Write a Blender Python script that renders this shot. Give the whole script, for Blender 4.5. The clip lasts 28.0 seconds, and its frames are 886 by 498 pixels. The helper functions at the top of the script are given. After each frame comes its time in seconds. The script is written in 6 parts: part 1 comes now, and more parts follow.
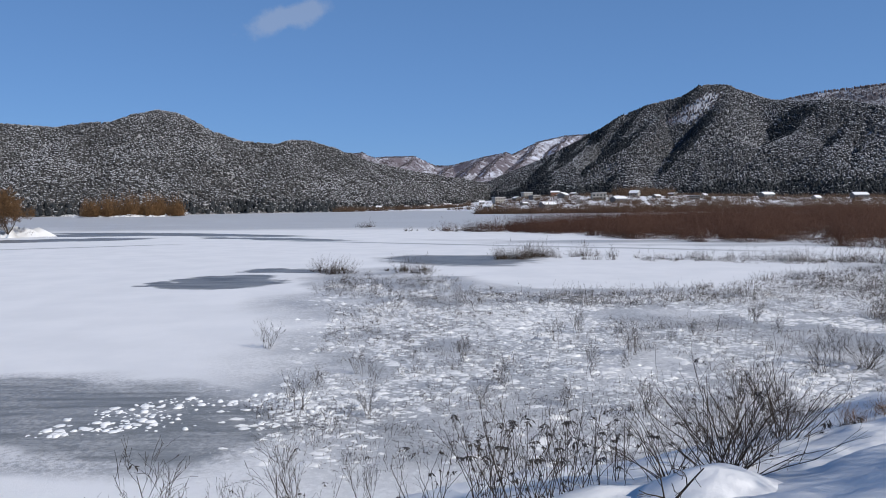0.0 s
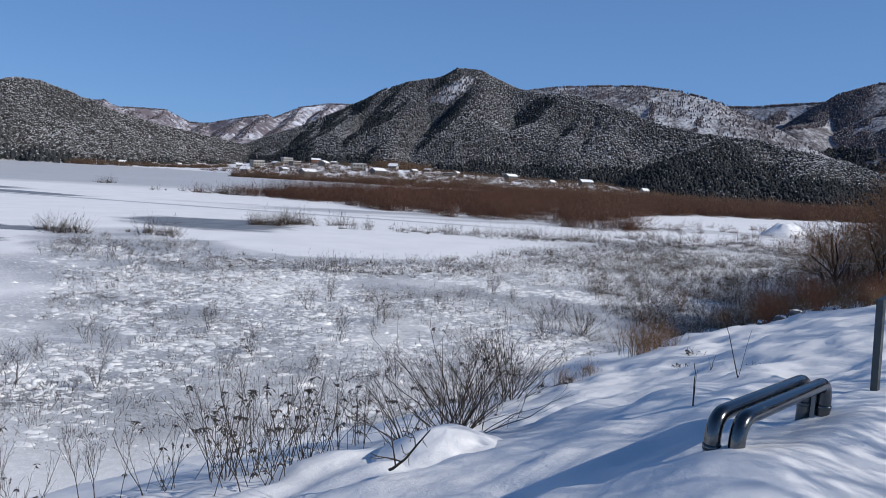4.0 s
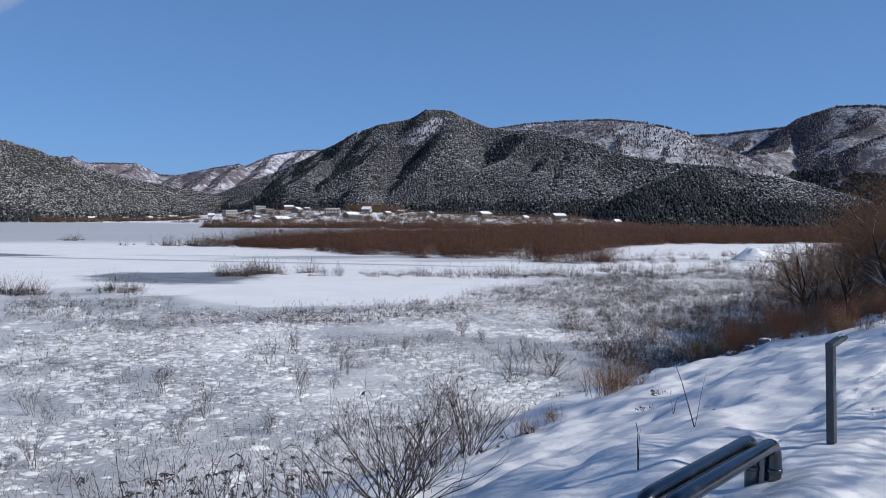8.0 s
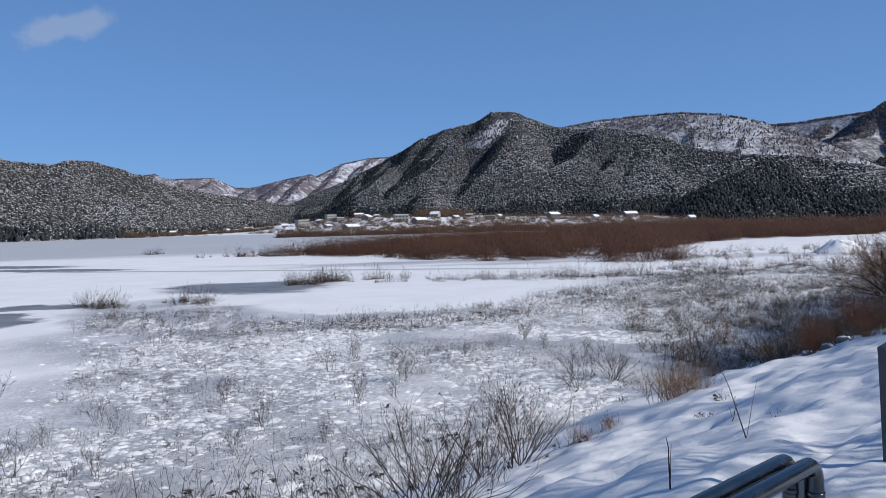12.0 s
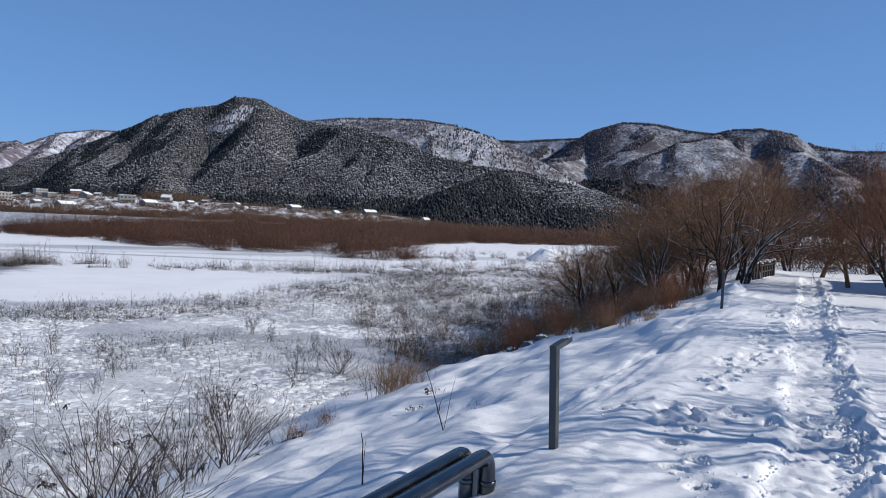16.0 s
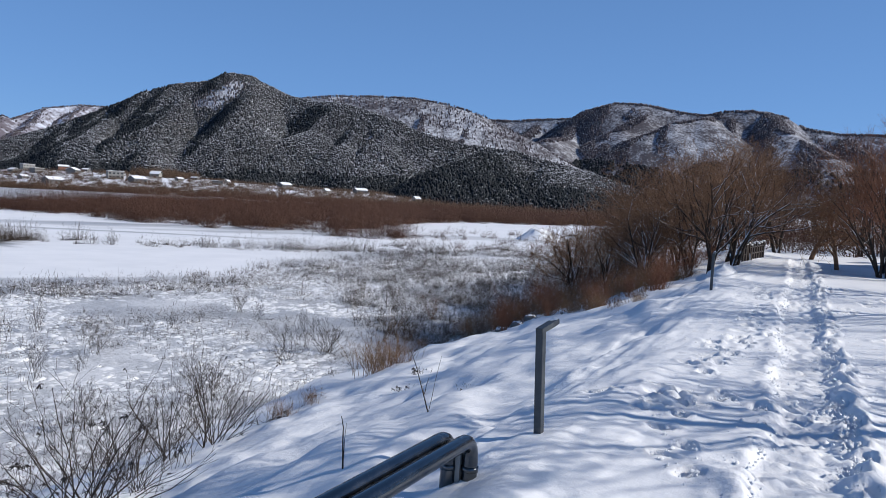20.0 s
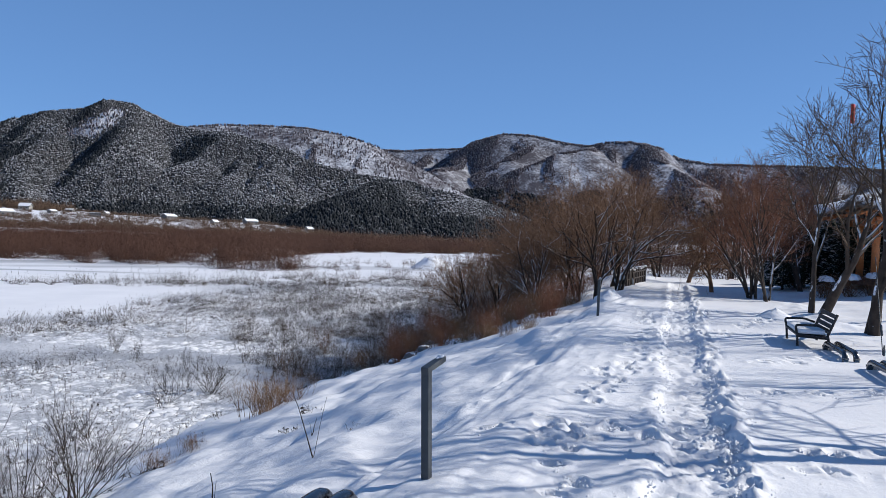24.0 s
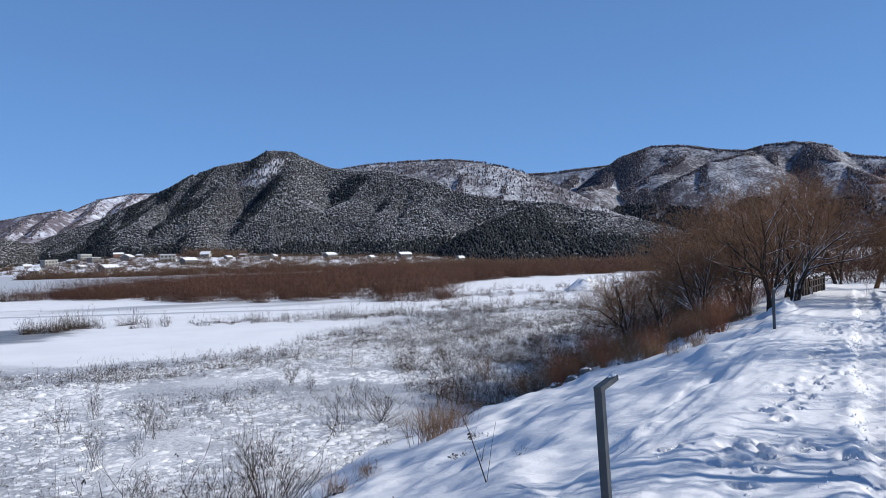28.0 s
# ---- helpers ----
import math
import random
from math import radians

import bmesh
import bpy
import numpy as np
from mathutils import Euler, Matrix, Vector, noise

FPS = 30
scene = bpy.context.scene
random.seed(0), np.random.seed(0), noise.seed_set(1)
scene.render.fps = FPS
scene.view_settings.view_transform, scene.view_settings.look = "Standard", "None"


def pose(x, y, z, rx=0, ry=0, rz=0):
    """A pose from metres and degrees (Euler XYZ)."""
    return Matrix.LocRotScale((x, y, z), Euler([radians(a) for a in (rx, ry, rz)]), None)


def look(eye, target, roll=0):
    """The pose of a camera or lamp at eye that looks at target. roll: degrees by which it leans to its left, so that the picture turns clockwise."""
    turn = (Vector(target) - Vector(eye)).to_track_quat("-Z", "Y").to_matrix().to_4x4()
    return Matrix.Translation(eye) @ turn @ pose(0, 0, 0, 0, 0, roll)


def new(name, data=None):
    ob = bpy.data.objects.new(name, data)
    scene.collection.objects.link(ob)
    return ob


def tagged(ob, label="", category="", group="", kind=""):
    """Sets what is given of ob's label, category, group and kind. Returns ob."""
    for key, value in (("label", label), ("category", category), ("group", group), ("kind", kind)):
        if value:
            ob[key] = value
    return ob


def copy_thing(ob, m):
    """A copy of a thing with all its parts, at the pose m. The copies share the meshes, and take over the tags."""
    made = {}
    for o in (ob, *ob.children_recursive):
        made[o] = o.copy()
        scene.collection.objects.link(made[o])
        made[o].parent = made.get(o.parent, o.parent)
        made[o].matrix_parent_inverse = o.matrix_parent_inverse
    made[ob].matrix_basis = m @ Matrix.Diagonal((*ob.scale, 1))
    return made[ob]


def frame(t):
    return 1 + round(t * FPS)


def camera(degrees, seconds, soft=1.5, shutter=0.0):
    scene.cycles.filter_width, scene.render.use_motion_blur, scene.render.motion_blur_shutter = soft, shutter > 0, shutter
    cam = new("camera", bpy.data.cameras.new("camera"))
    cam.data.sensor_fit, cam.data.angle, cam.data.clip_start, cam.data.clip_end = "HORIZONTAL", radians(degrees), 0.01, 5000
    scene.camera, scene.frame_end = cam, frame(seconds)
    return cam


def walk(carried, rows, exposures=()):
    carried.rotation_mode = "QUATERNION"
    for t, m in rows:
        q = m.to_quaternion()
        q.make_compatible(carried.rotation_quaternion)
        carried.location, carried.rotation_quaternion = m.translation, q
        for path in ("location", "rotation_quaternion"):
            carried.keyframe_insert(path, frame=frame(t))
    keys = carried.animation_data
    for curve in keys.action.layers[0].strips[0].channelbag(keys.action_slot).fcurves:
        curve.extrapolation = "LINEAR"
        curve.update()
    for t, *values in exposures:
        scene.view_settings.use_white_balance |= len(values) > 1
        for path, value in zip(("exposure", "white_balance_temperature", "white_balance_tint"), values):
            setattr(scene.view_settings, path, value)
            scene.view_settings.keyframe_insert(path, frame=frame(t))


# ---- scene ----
cam = camera(62.8, 28.0, soft=0.8)
PATH = [
    (0, (-0.136, 0.2, 1.647), (-0.143, 2.196, 1.524), -0.7),
    (0.5, (-0.083, 0.325, 1.623), (-0.226, 2.317, 1.506), -1.8),
    (1, (-0.162, 0.194, 1.671), (-0.375, 2.181, 1.571), -1.2),
    (1.5, (-0.233, 0.112, 1.668), (-0.42, 2.1, 1.558), -0.8),
    (2, (-0.218, 0.1, 1.63), (-0.279, 2.096, 1.516), 0.2),
    (2.5, (-0.116, 0.181, 1.648), (0.004, 2.174, 1.531), 1.8),
    (3, (-0.071, 0.144, 1.639), (0.154, 2.126, 1.496), 2.8),
    (3.5, (-0.032, 0.176, 1.631), (0.364, 2.128, 1.452), 3.0),
    (4, (-0.026, 0.189, 1.658), (0.617, 2.073, 1.463), 3.3),
    (4.5, (-0.079, 0.19, 1.655), (0.674, 2.03, 1.433), 4.3),
    (6.5, (0.194, 0.259, 1.741), (0.871, 2.123, 1.481), -0.6),
    (7, (0.415, 0.43, 1.732), (1.257, 2.226, 1.476), -0.2),
    (7.5, (0.574, 0.563, 1.775), (1.424, 2.364, 1.59), 0.2),
    (8, (0.748, 0.61, 1.786), (1.449, 2.481, 1.702), 0.5),
    (8.5, (0.963, 0.691, 1.773), (1.601, 2.585, 1.696), 1.6),
    (9, (1.002, 0.825, 1.774), (1.749, 2.677, 1.669), 3.7),
    (9.5, (1.0, 0.873, 1.765), (1.868, 2.671, 1.638), 6.0),
    (10, (1.062, 0.922, 1.763), (2.074, 2.64, 1.605), 6.2),
    (10.5, (1.133, 0.905, 1.781), (2.128, 2.633, 1.62), 2.9),
    (11, (1.316, 0.861, 1.789), (2.098, 2.698, 1.662), 0.4),
    (11.5, (1.374, 0.815, 1.778), (2.004, 2.71, 1.68), -1.0),
    (13.5, (1.402, 0.798, 1.795), (1.733, 2.771, 1.77), -1.0),
    (14, (1.486, 0.873, 1.779), (2.079, 2.783, 1.732), -1.3),
    (14.5, (1.48, 0.943, 1.772), (2.325, 2.754, 1.705), -0.3),
    (15, (1.438, 0.902, 1.787), (2.366, 2.671, 1.707), 0.5),
    (15.5, (1.517, 0.825, 1.8), (2.545, 2.539, 1.72), 1.7),
    (16, (1.692, 0.86, 1.762), (2.849, 2.489, 1.68), 2.6),
    (16.5, (1.669, 0.89, 1.76), (2.898, 2.465, 1.671), 3.5),
    (17, (1.639, 0.929, 1.745), (2.922, 2.46, 1.635), 4.0),
    (17.5, (1.627, 0.952, 1.735), (2.923, 2.469, 1.601), 3.5),
    (18, (1.631, 0.923, 1.753), (2.895, 2.466, 1.61), 2.8),
    (18.5, (1.628, 0.96, 1.737), (2.851, 2.535, 1.58), 2.4),
    (19, (1.705, 0.952, 1.746), (2.887, 2.558, 1.593), 2.5),
    (19.5, (1.875, 0.934, 1.741), (3.056, 2.542, 1.598), 3.0),
    (20, (1.843, 0.981, 1.754), (3.021, 2.591, 1.616), 3.1),
    (20.5, (1.816, 1.066, 1.759), (2.971, 2.695, 1.656), 3.7),
    (21, (1.895, 1.093, 1.758), (3.023, 2.743, 1.685), 4.2),
    (21.5, (2.115, 1.092, 1.783), (3.283, 2.715, 1.748), 3.5),
    (22, (2.148, 1.078, 1.792), (3.408, 2.632, 1.784), 2.0),
    (22.5, (2.098, 1.107, 1.807), (3.42, 2.607, 1.802), 1.4),
    (24.5, (2.119, 1.145, 1.779), (3.536, 2.556, 1.726), 2.4),
    (25, (2.132, 1.145, 1.775), (3.565, 2.539, 1.723), 2.1),
    (25.5, (2.107, 1.129, 1.787), (3.529, 2.534, 1.748), 1.7),
    (26, (2.103, 1.134, 1.783), (3.512, 2.553, 1.777), 1.4),
    (26.5, (2.088, 1.133, 1.773), (3.503, 2.546, 1.827), 1.2),
    (27, (2.067, 1.151, 1.751), (3.482, 2.562, 1.832), 1.0),
    (27.5, (2.011, 1.134, 1.76), (3.343, 2.624, 1.829), -0.7),
    (28, (2.035, 1.188, 1.756), (3.11, 2.874, 1.778), -1.5),
]
walk(cam, [(t, look(e, a, r)) for t, e, a, r in PATH], [(0, -0.08, 6350, 10), (8, -0.03, 6300, 10), (17, 0.05, 6300, 10), (25, 0.14, 6250, 10), (28, 0.15, 6200, 10)])

# ---- world, sun and exposure ----
SUN_AZ, SUN_EL = 128.0, 33.0      # degrees clockwise from +y, and above the horizon
sun_dir = Vector((math.sin(radians(SUN_AZ)) * math.cos(radians(SUN_EL)), math.cos(radians(SUN_AZ)) * math.cos(radians(SUN_EL)), math.sin(radians(SUN_EL))))
scene.view_settings.exposure = 0.0

world = bpy.data.worlds.new("winter_sky")
scene.world = world
world.use_nodes = True
wt = world.node_tree
wt.nodes.clear()
w_out = wt.nodes.new("ShaderNodeOutputWorld")
w_bg = wt.nodes.new("ShaderNodeBackground")
w_sky = wt.nodes.new("ShaderNodeTexSky")
w_sky.sky_type = "NISHITA"
w_sky.sun_disc = False
w_sky.sun_elevation = radians(SUN_EL)
w_sky.sun_rotation = radians(SUN_AZ)
w_sky.altitude = 900.0
w_sky.air_density = 1.0
w_sky.dust_density = 0.12
w_sky.ozone_density = 1.6
w_bg.inputs["Strength"].default_value = 0.073
# a small torn cloud high over the far shore
w_tc = wt.nodes.new("ShaderNodeTexCoord")
w_map = wt.nodes.new("ShaderNodeMapping")
w_map.vector_type = "POINT"
c_az, c_el = radians(-12.2), radians(13.9)
c_dir = Vector((math.sin(c_az) * math.cos(c_el), math.cos(c_az) * math.cos(c_el), math.sin(c_el)))
c_turn = Matrix.Rotation(radians(18.0), 3, "Y") @ c_dir.to_track_quat("Y", "Z").to_matrix().transposed()
w_map.inputs["Rotation"].default_value = c_turn.to_euler()
w_scale = wt.nodes.new("ShaderNodeVectorMath")
w_scale.operation = "MULTIPLY"
w_scale.inputs[1].default_value = (24.0, 0.0, 92.0)
w_noise = wt.nodes.new("ShaderNodeTexNoise")
w_noise.inputs["Scale"].default_value = 26.0
w_noise.inputs["Detail"].default_value = 6.0
w_noise.inputs["Roughness"].default_value = 0.6
w_len = wt.nodes.new("ShaderNodeVectorMath")
w_len.operation = "LENGTH"
w_add = wt.nodes.new("ShaderNodeMath")
w_add.operation = "MULTIPLY_ADD"
w_add.inputs[1].default_value = -3.0
w_fac = wt.nodes.new("ShaderNodeMapRange")
w_fac.interpolation_type = "SMOOTHSTEP"
w_fac.inputs["From Min"].default_value = 0.30
w_fac.inputs["From Max"].default_value = -0.75
w_fac.inputs["To Min"].default_value = 0.0
w_fac.inputs["To Max"].default_value = 0.30
w_front = wt.nodes.new("ShaderNodeSeparateXYZ")
w_gate = wt.nodes.new("ShaderNodeMath")
w_gate.operation = "GREATER_THAN"
w_gate.inputs[1].default_value = 0.9
w_mul = wt.nodes.new("ShaderNodeMath")
w_mul.operation = "MULTIPLY"
w_mix = wt.nodes.new("ShaderNodeMix")
w_mix.data_type = "RGBA"
w_tint = wt.nodes.new("ShaderNodeMix")
w_tint.data_type = "RGBA"
w_tint.blend_type = "MULTIPLY"
w_tint.inputs[0].default_value = 1.0
w_tint.inputs[7].default_value = (0.66, 0.90, 1.22, 1.0)      # the camera's deep blue sky
w_mix.inputs[7].default_value = (7.0, 7.3, 8.0, 1.0)
w_sep = wt.nodes.new("ShaderNodeSeparateXYZ")
w_ramp = wt.nodes.new("ShaderNodeMapRange")
w_ramp.inputs["From Max"].default_value = 0.85
w_grad = wt.nodes.new("ShaderNodeMix")
w_grad.data_type = "RGBA"
w_grad.inputs[6].default_value = (2.45, 5.0, 10.2, 1.0)
w_grad.inputs[7].default_value = (0.40, 1.0, 2.35, 1.0)
w_even = wt.nodes.new("ShaderNodeMix")
w_even.data_type = "RGBA"
w_even.inputs[0].default_value = 0.7
for a, b in ((w_tc.outputs["Generated"], w_map.inputs["Vector"]), (w_map.outputs[0], w_scale.inputs[0]), (w_scale.outputs[0], w_len.inputs[0]),
             (w_tc.outputs["Generated"], w_noise.inputs["Vector"]), (w_noise.outputs[0], w_add.inputs[0]), (w_len.outputs["Value"], w_add.inputs[2]),
             (w_add.outputs[0], w_fac.inputs[0]), (w_map.outputs[0], w_front.inputs[0]), (w_front.outputs[1], w_gate.inputs[0]),
             (w_gate.outputs[0], w_mul.inputs[0]), (w_fac.outputs[0], w_mul.inputs[1]), (w_mul.outputs[0], w_mix.inputs[0]),
             (w_sky.outputs[0], w_tint.inputs[6]), (w_tint.outputs[2], w_even.inputs[6]), (w_tc.outputs["Generated"], w_sep.inputs[0]), (w_sep.outputs[2], w_ramp.inputs[0]),
             (w_ramp.outputs[0], w_grad.inputs[0]), (w_grad.outputs[2], w_even.inputs[7]), (w_even.outputs[2], w_mix.inputs[6]), (w_mix.outputs[2], w_bg.inputs[0]), (w_bg.outputs[0], w_out.inputs[0])):
    wt.links.new(a, b)

sun = new("sun", bpy.data.lights.new("sun", "SUN"))
sun.data.energy = 4.15
sun.data.angle = radians(0.53)
sun.data.color = (1.0, 0.94, 0.85)
sun.matrix_world = look(sun_dir * 50, (0, 0, 0))


# ---- material helpers ----
def material(name):
    m = bpy.data.materials.new(name)
    m.use_nodes = True
    return m, m.node_tree, m.node_tree.nodes["Principled BSDF"]


def feed(nt, socket, value):
    if isinstance(value, bpy.types.NodeSocket):
        nt.links.new(value, socket)
    elif isinstance(value, tuple) and len(value) == 3 and socket.type == "RGBA":
        socket.default_value = (*value, 1.0)
    else:
        socket.default_value = value


def place_of(nt):
    return nt.nodes.new("ShaderNodeNewGeometry").outputs["Position"]


def own_place(nt):
    return nt.nodes.new("ShaderNodeTexCoord").outputs["Object"]


def noise_of(nt, vec, scale, detail=4.0, rough=0.55, dist=0.0):
    n = nt.nodes.new("ShaderNodeTexNoise")
    n.inputs["Scale"].default_value = scale
    n.inputs["Detail"].default_value = detail
    n.inputs["Roughness"].default_value = rough
    n.inputs["Distortion"].default_value = dist
    nt.links.new(vec, n.inputs["Vector"])
    return n.outputs[0]


def sums(nt, op, a, b=0.0, c=0.0):
    n = nt.nodes.new("ShaderNodeMath")
    n.operation = op
    for s, v in zip(n.inputs, (a, b, c)):
        feed(nt, s, v)
    return n.outputs[0]


def vecs(nt, op, a, b=(0.0, 0.0, 0.0)):
    n = nt.nodes.new("ShaderNodeVectorMath")
    n.operation = op
    feed(nt, n.inputs[0], a)
    feed(nt, n.inputs[1], b)
    return n.outputs["Value"] if op in ("LENGTH", "DOT_PRODUCT") else n.outputs[0]


def ramp(nt, v, lo, hi, to_lo=0.0, to_hi=1.0):
    n = nt.nodes.new("ShaderNodeMapRange")
    n.interpolation_type = "SMOOTHSTEP"
    for s, x in zip(n.inputs, (v, lo, hi, to_lo, to_hi)):
        feed(nt, s, x)
    return n.outputs[0]


def mixed(nt, fac, a, b):
    n = nt.nodes.new("ShaderNodeMix")
    n.data_type = "RGBA"
    feed(nt, n.inputs[0], fac)
    feed(nt, n.inputs[6], a)
    feed(nt, n.inputs[7], b)
    return n.outputs[2]


def bump(nt, bsdf, height, strength=0.5, distance=0.02):
    n = nt.nodes.new("ShaderNodeBump")
    n.inputs["Strength"].default_value = strength
    n.inputs["Distance"].default_value = distance
    nt.links.new(height, n.inputs["Height"])
    nt.links.new(n.outputs[0], bsdf.inputs["Normal"])


def up_of(nt):
    s = nt.nodes.new("ShaderNodeSeparateXYZ")
    nt.links.new(nt.nodes.new("ShaderNodeNewGeometry").outputs["Normal"], s.inputs[0])
    return s.outputs[2]


def island(nt):
    return nt.nodes.new("ShaderNodeNewGeometry").outputs["Random Per Island"]


def plain(name, colour, rough=0.6, metal=0.0, vary=0.25, scale=6.0, relief=0.0):
    """A surface with soft patches of two sizes and some relief."""
    m, nt, b = material(name)
    p = own_place(nt)
    n = sums(nt, "ADD", sums(nt, "MULTIPLY", noise_of(nt, p, scale), 0.6), sums(nt, "MULTIPLY", noise_of(nt, p, scale * 9), 0.4))
    dark = tuple(c * (1 - vary) for c in colour)
    light = tuple(min(1, c * (1 + vary)) for c in colour)
    feed(nt, b.inputs["Base Color"], mixed(nt, ramp(nt, n, 0.3, 0.7), dark, light))
    feed(nt, b.inputs["Roughness"], ramp(nt, n, 0.2, 0.8, max(0.05, rough - 0.12), min(1, rough + 0.12)))
    b.inputs["Metallic"].default_value = metal
    if relief:
        bump(nt, b, n, 0.6, relief)
    return m


def snow_material(name, grain=1.0):
    m, nt, b = material(name)
    p = place_of(nt)
    big, fine = noise_of(nt, p, 0.7), noise_of(nt, p, 55.0 * grain, 6.0, 0.7)
    feed(nt, b.inputs["Base Color"], mixed(nt, ramp(nt, big, 0.3, 0.7), (0.80, 0.81, 0.84), (0.88, 0.885, 0.90)))
    b.inputs["Roughness"].default_value = 0.75
    b.inputs["Specular IOR Level"].default_value = 0.25
    h = sums(nt, "ADD", sums(nt, "MULTIPLY", fine, 0.18), noise_of(nt, p, 9.0, 5.0, 0.6))
    bump(nt, b, h, 0.42, 0.03)
    return m


def bark_material(name, colour, snow=0.5, stripes=False):
    """Bark or twig with snow lying on the upper side."""
    m, nt, b = material(name)
    p = place_of(nt)
    n = noise_of(nt, p, 7.0, 5.0)
    r = island(nt)
    base = mixed(nt, ramp(nt, n, 0.3, 0.7), tuple(c * 0.65 for c in colour), tuple(c * 1.35 for c in colour))
    base = mixed(nt, sums(nt, "MULTIPLY", r, 0.45), base, tuple(c * 0.55 for c in colour))
    if snow:
        face = vecs(nt, "DOT_PRODUCT", nt.nodes.new("ShaderNodeNewGeometry").outputs["Normal"], (-0.42, 0.1, 0.62))
        lie = sums(nt, "ADD", face, sums(nt, "MULTIPLY", noise_of(nt, p, 3.2, 4.0, 0.6), 1.3))
        base = mixed(nt, ramp(nt, lie, 1.30 - 0.2 * snow, 1.38 - 0.2 * snow), base, (0.82, 0.83, 0.86))
    feed(nt, b.inputs["Base Color"], base)
    b.inputs["Roughness"].default_value = 0.8
    b.inputs["Specular IOR Level"].default_value = 0.2
    bump(nt, b, noise_of(nt, p, 40.0, 4.0), 0.5, 0.01)
    return m


def thicket_material(name, colour, other):
    m, nt, b = material(name)
    r = island(nt)
    n = noise_of(nt, place_of(nt), 0.09, 3.0)
    base = mixed(nt, ramp(nt, n, 0.35, 0.65), colour, other)
    feed(nt, b.inputs["Base Color"], mixed(nt, r, tuple(c * 0.6 for c in colour), base))
    b.inputs["Roughness"].default_value = 0.8
    b.inputs["Specular IOR Level"].default_value = 0.15
    return m


def hill_material(name, litter, snow_share, scale, spread=0.2, white=(0.78, 0.79, 0.83), upright=1.0):
    """Snowy forest floor, broken by litter, scrub and bare gullies."""
    m, nt, b = material(name)
    p = place_of(nt)
    big, mid, fine = noise_of(nt, p, 0.008, 4.0), noise_of(nt, p, 0.04, 5.0, 0.6), noise_of(nt, vecs(nt, "MULTIPLY", p, (1.0, 1.0, upright)), scale, 3.0, 0.7)
    v = sums(nt, "ADD", sums(nt, "ADD", sums(nt, "MULTIPLY", big, 0.8), sums(nt, "MULTIPLY", mid, 0.7)), sums(nt, "MULTIPLY", fine, 1.1))
    feed(nt, b.inputs["Base Color"], mixed(nt, ramp(nt, v, 1.42 - snow_share * 0.5, 1.42 + spread - snow_share * 0.5), litter, white))
    b.inputs["Roughness"].default_value = 0.9
    b.inputs["Specular IOR Level"].default_value = 0.1
    bump(nt, b, fine, 0.8, 1.0)
    return m


def fir_material(name, colour, snow, white=(0.43, 0.44, 0.465)):
    """Tree crowns with snow caught on their upper sides."""
    m, nt, b = material(name)
    p = place_of(nt)
    r = island(nt)
    lie = sums(nt, "ADD", noise_of(nt, p, 0.55, 3.0, 0.7), sums(nt, "MULTIPLY", r, 0.22))
    lie = sums(nt, "ADD", lie, sums(nt, "MULTIPLY", up_of(nt), 0.62))
    lie = sums(nt, "ADD", lie, sums(nt, "MULTIPLY", noise_of(nt, p, 0.014, 3.0), 0.35))
    base = mixed(nt, r, tuple(c * 0.5 for c in colour), tuple(c * 1.3 for c in colour))
    feed(nt, b.inputs["Base Color"], mixed(nt, ramp(nt, lie, 1.22 - snow, 1.34 - snow), base, white))
    b.inputs["Roughness"].default_value = 0.85
    b.inputs["Specular IOR Level"].default_value = 0.1
    return m


def ellipse(nt, p, x, y, a, bb, turn, warp):
    """1 at the middle of an ellipse on the lake, 0 at its ragged rim, below 0 outside."""
    q = vecs(nt, "ADD", vecs(nt, "SUBTRACT", p, (x, y, 0.0)), warp)
    c, s = math.cos(radians(turn)), math.sin(radians(turn))
    du = sums(nt, "DIVIDE", vecs(nt, "DOT_PRODUCT", q, (c, s, 0.0)), a)
    dv = sums(nt, "DIVIDE", vecs(nt, "DOT_PRODUCT", q, (-s, c, 0.0)), bb)
    r2 = sums(nt, "ADD", sums(nt, "MULTIPLY", du, du), sums(nt, "MULTIPLY", dv, dv))
    return sums(nt, "SUBTRACT", 1.0, sums(nt, "SQRT", r2))


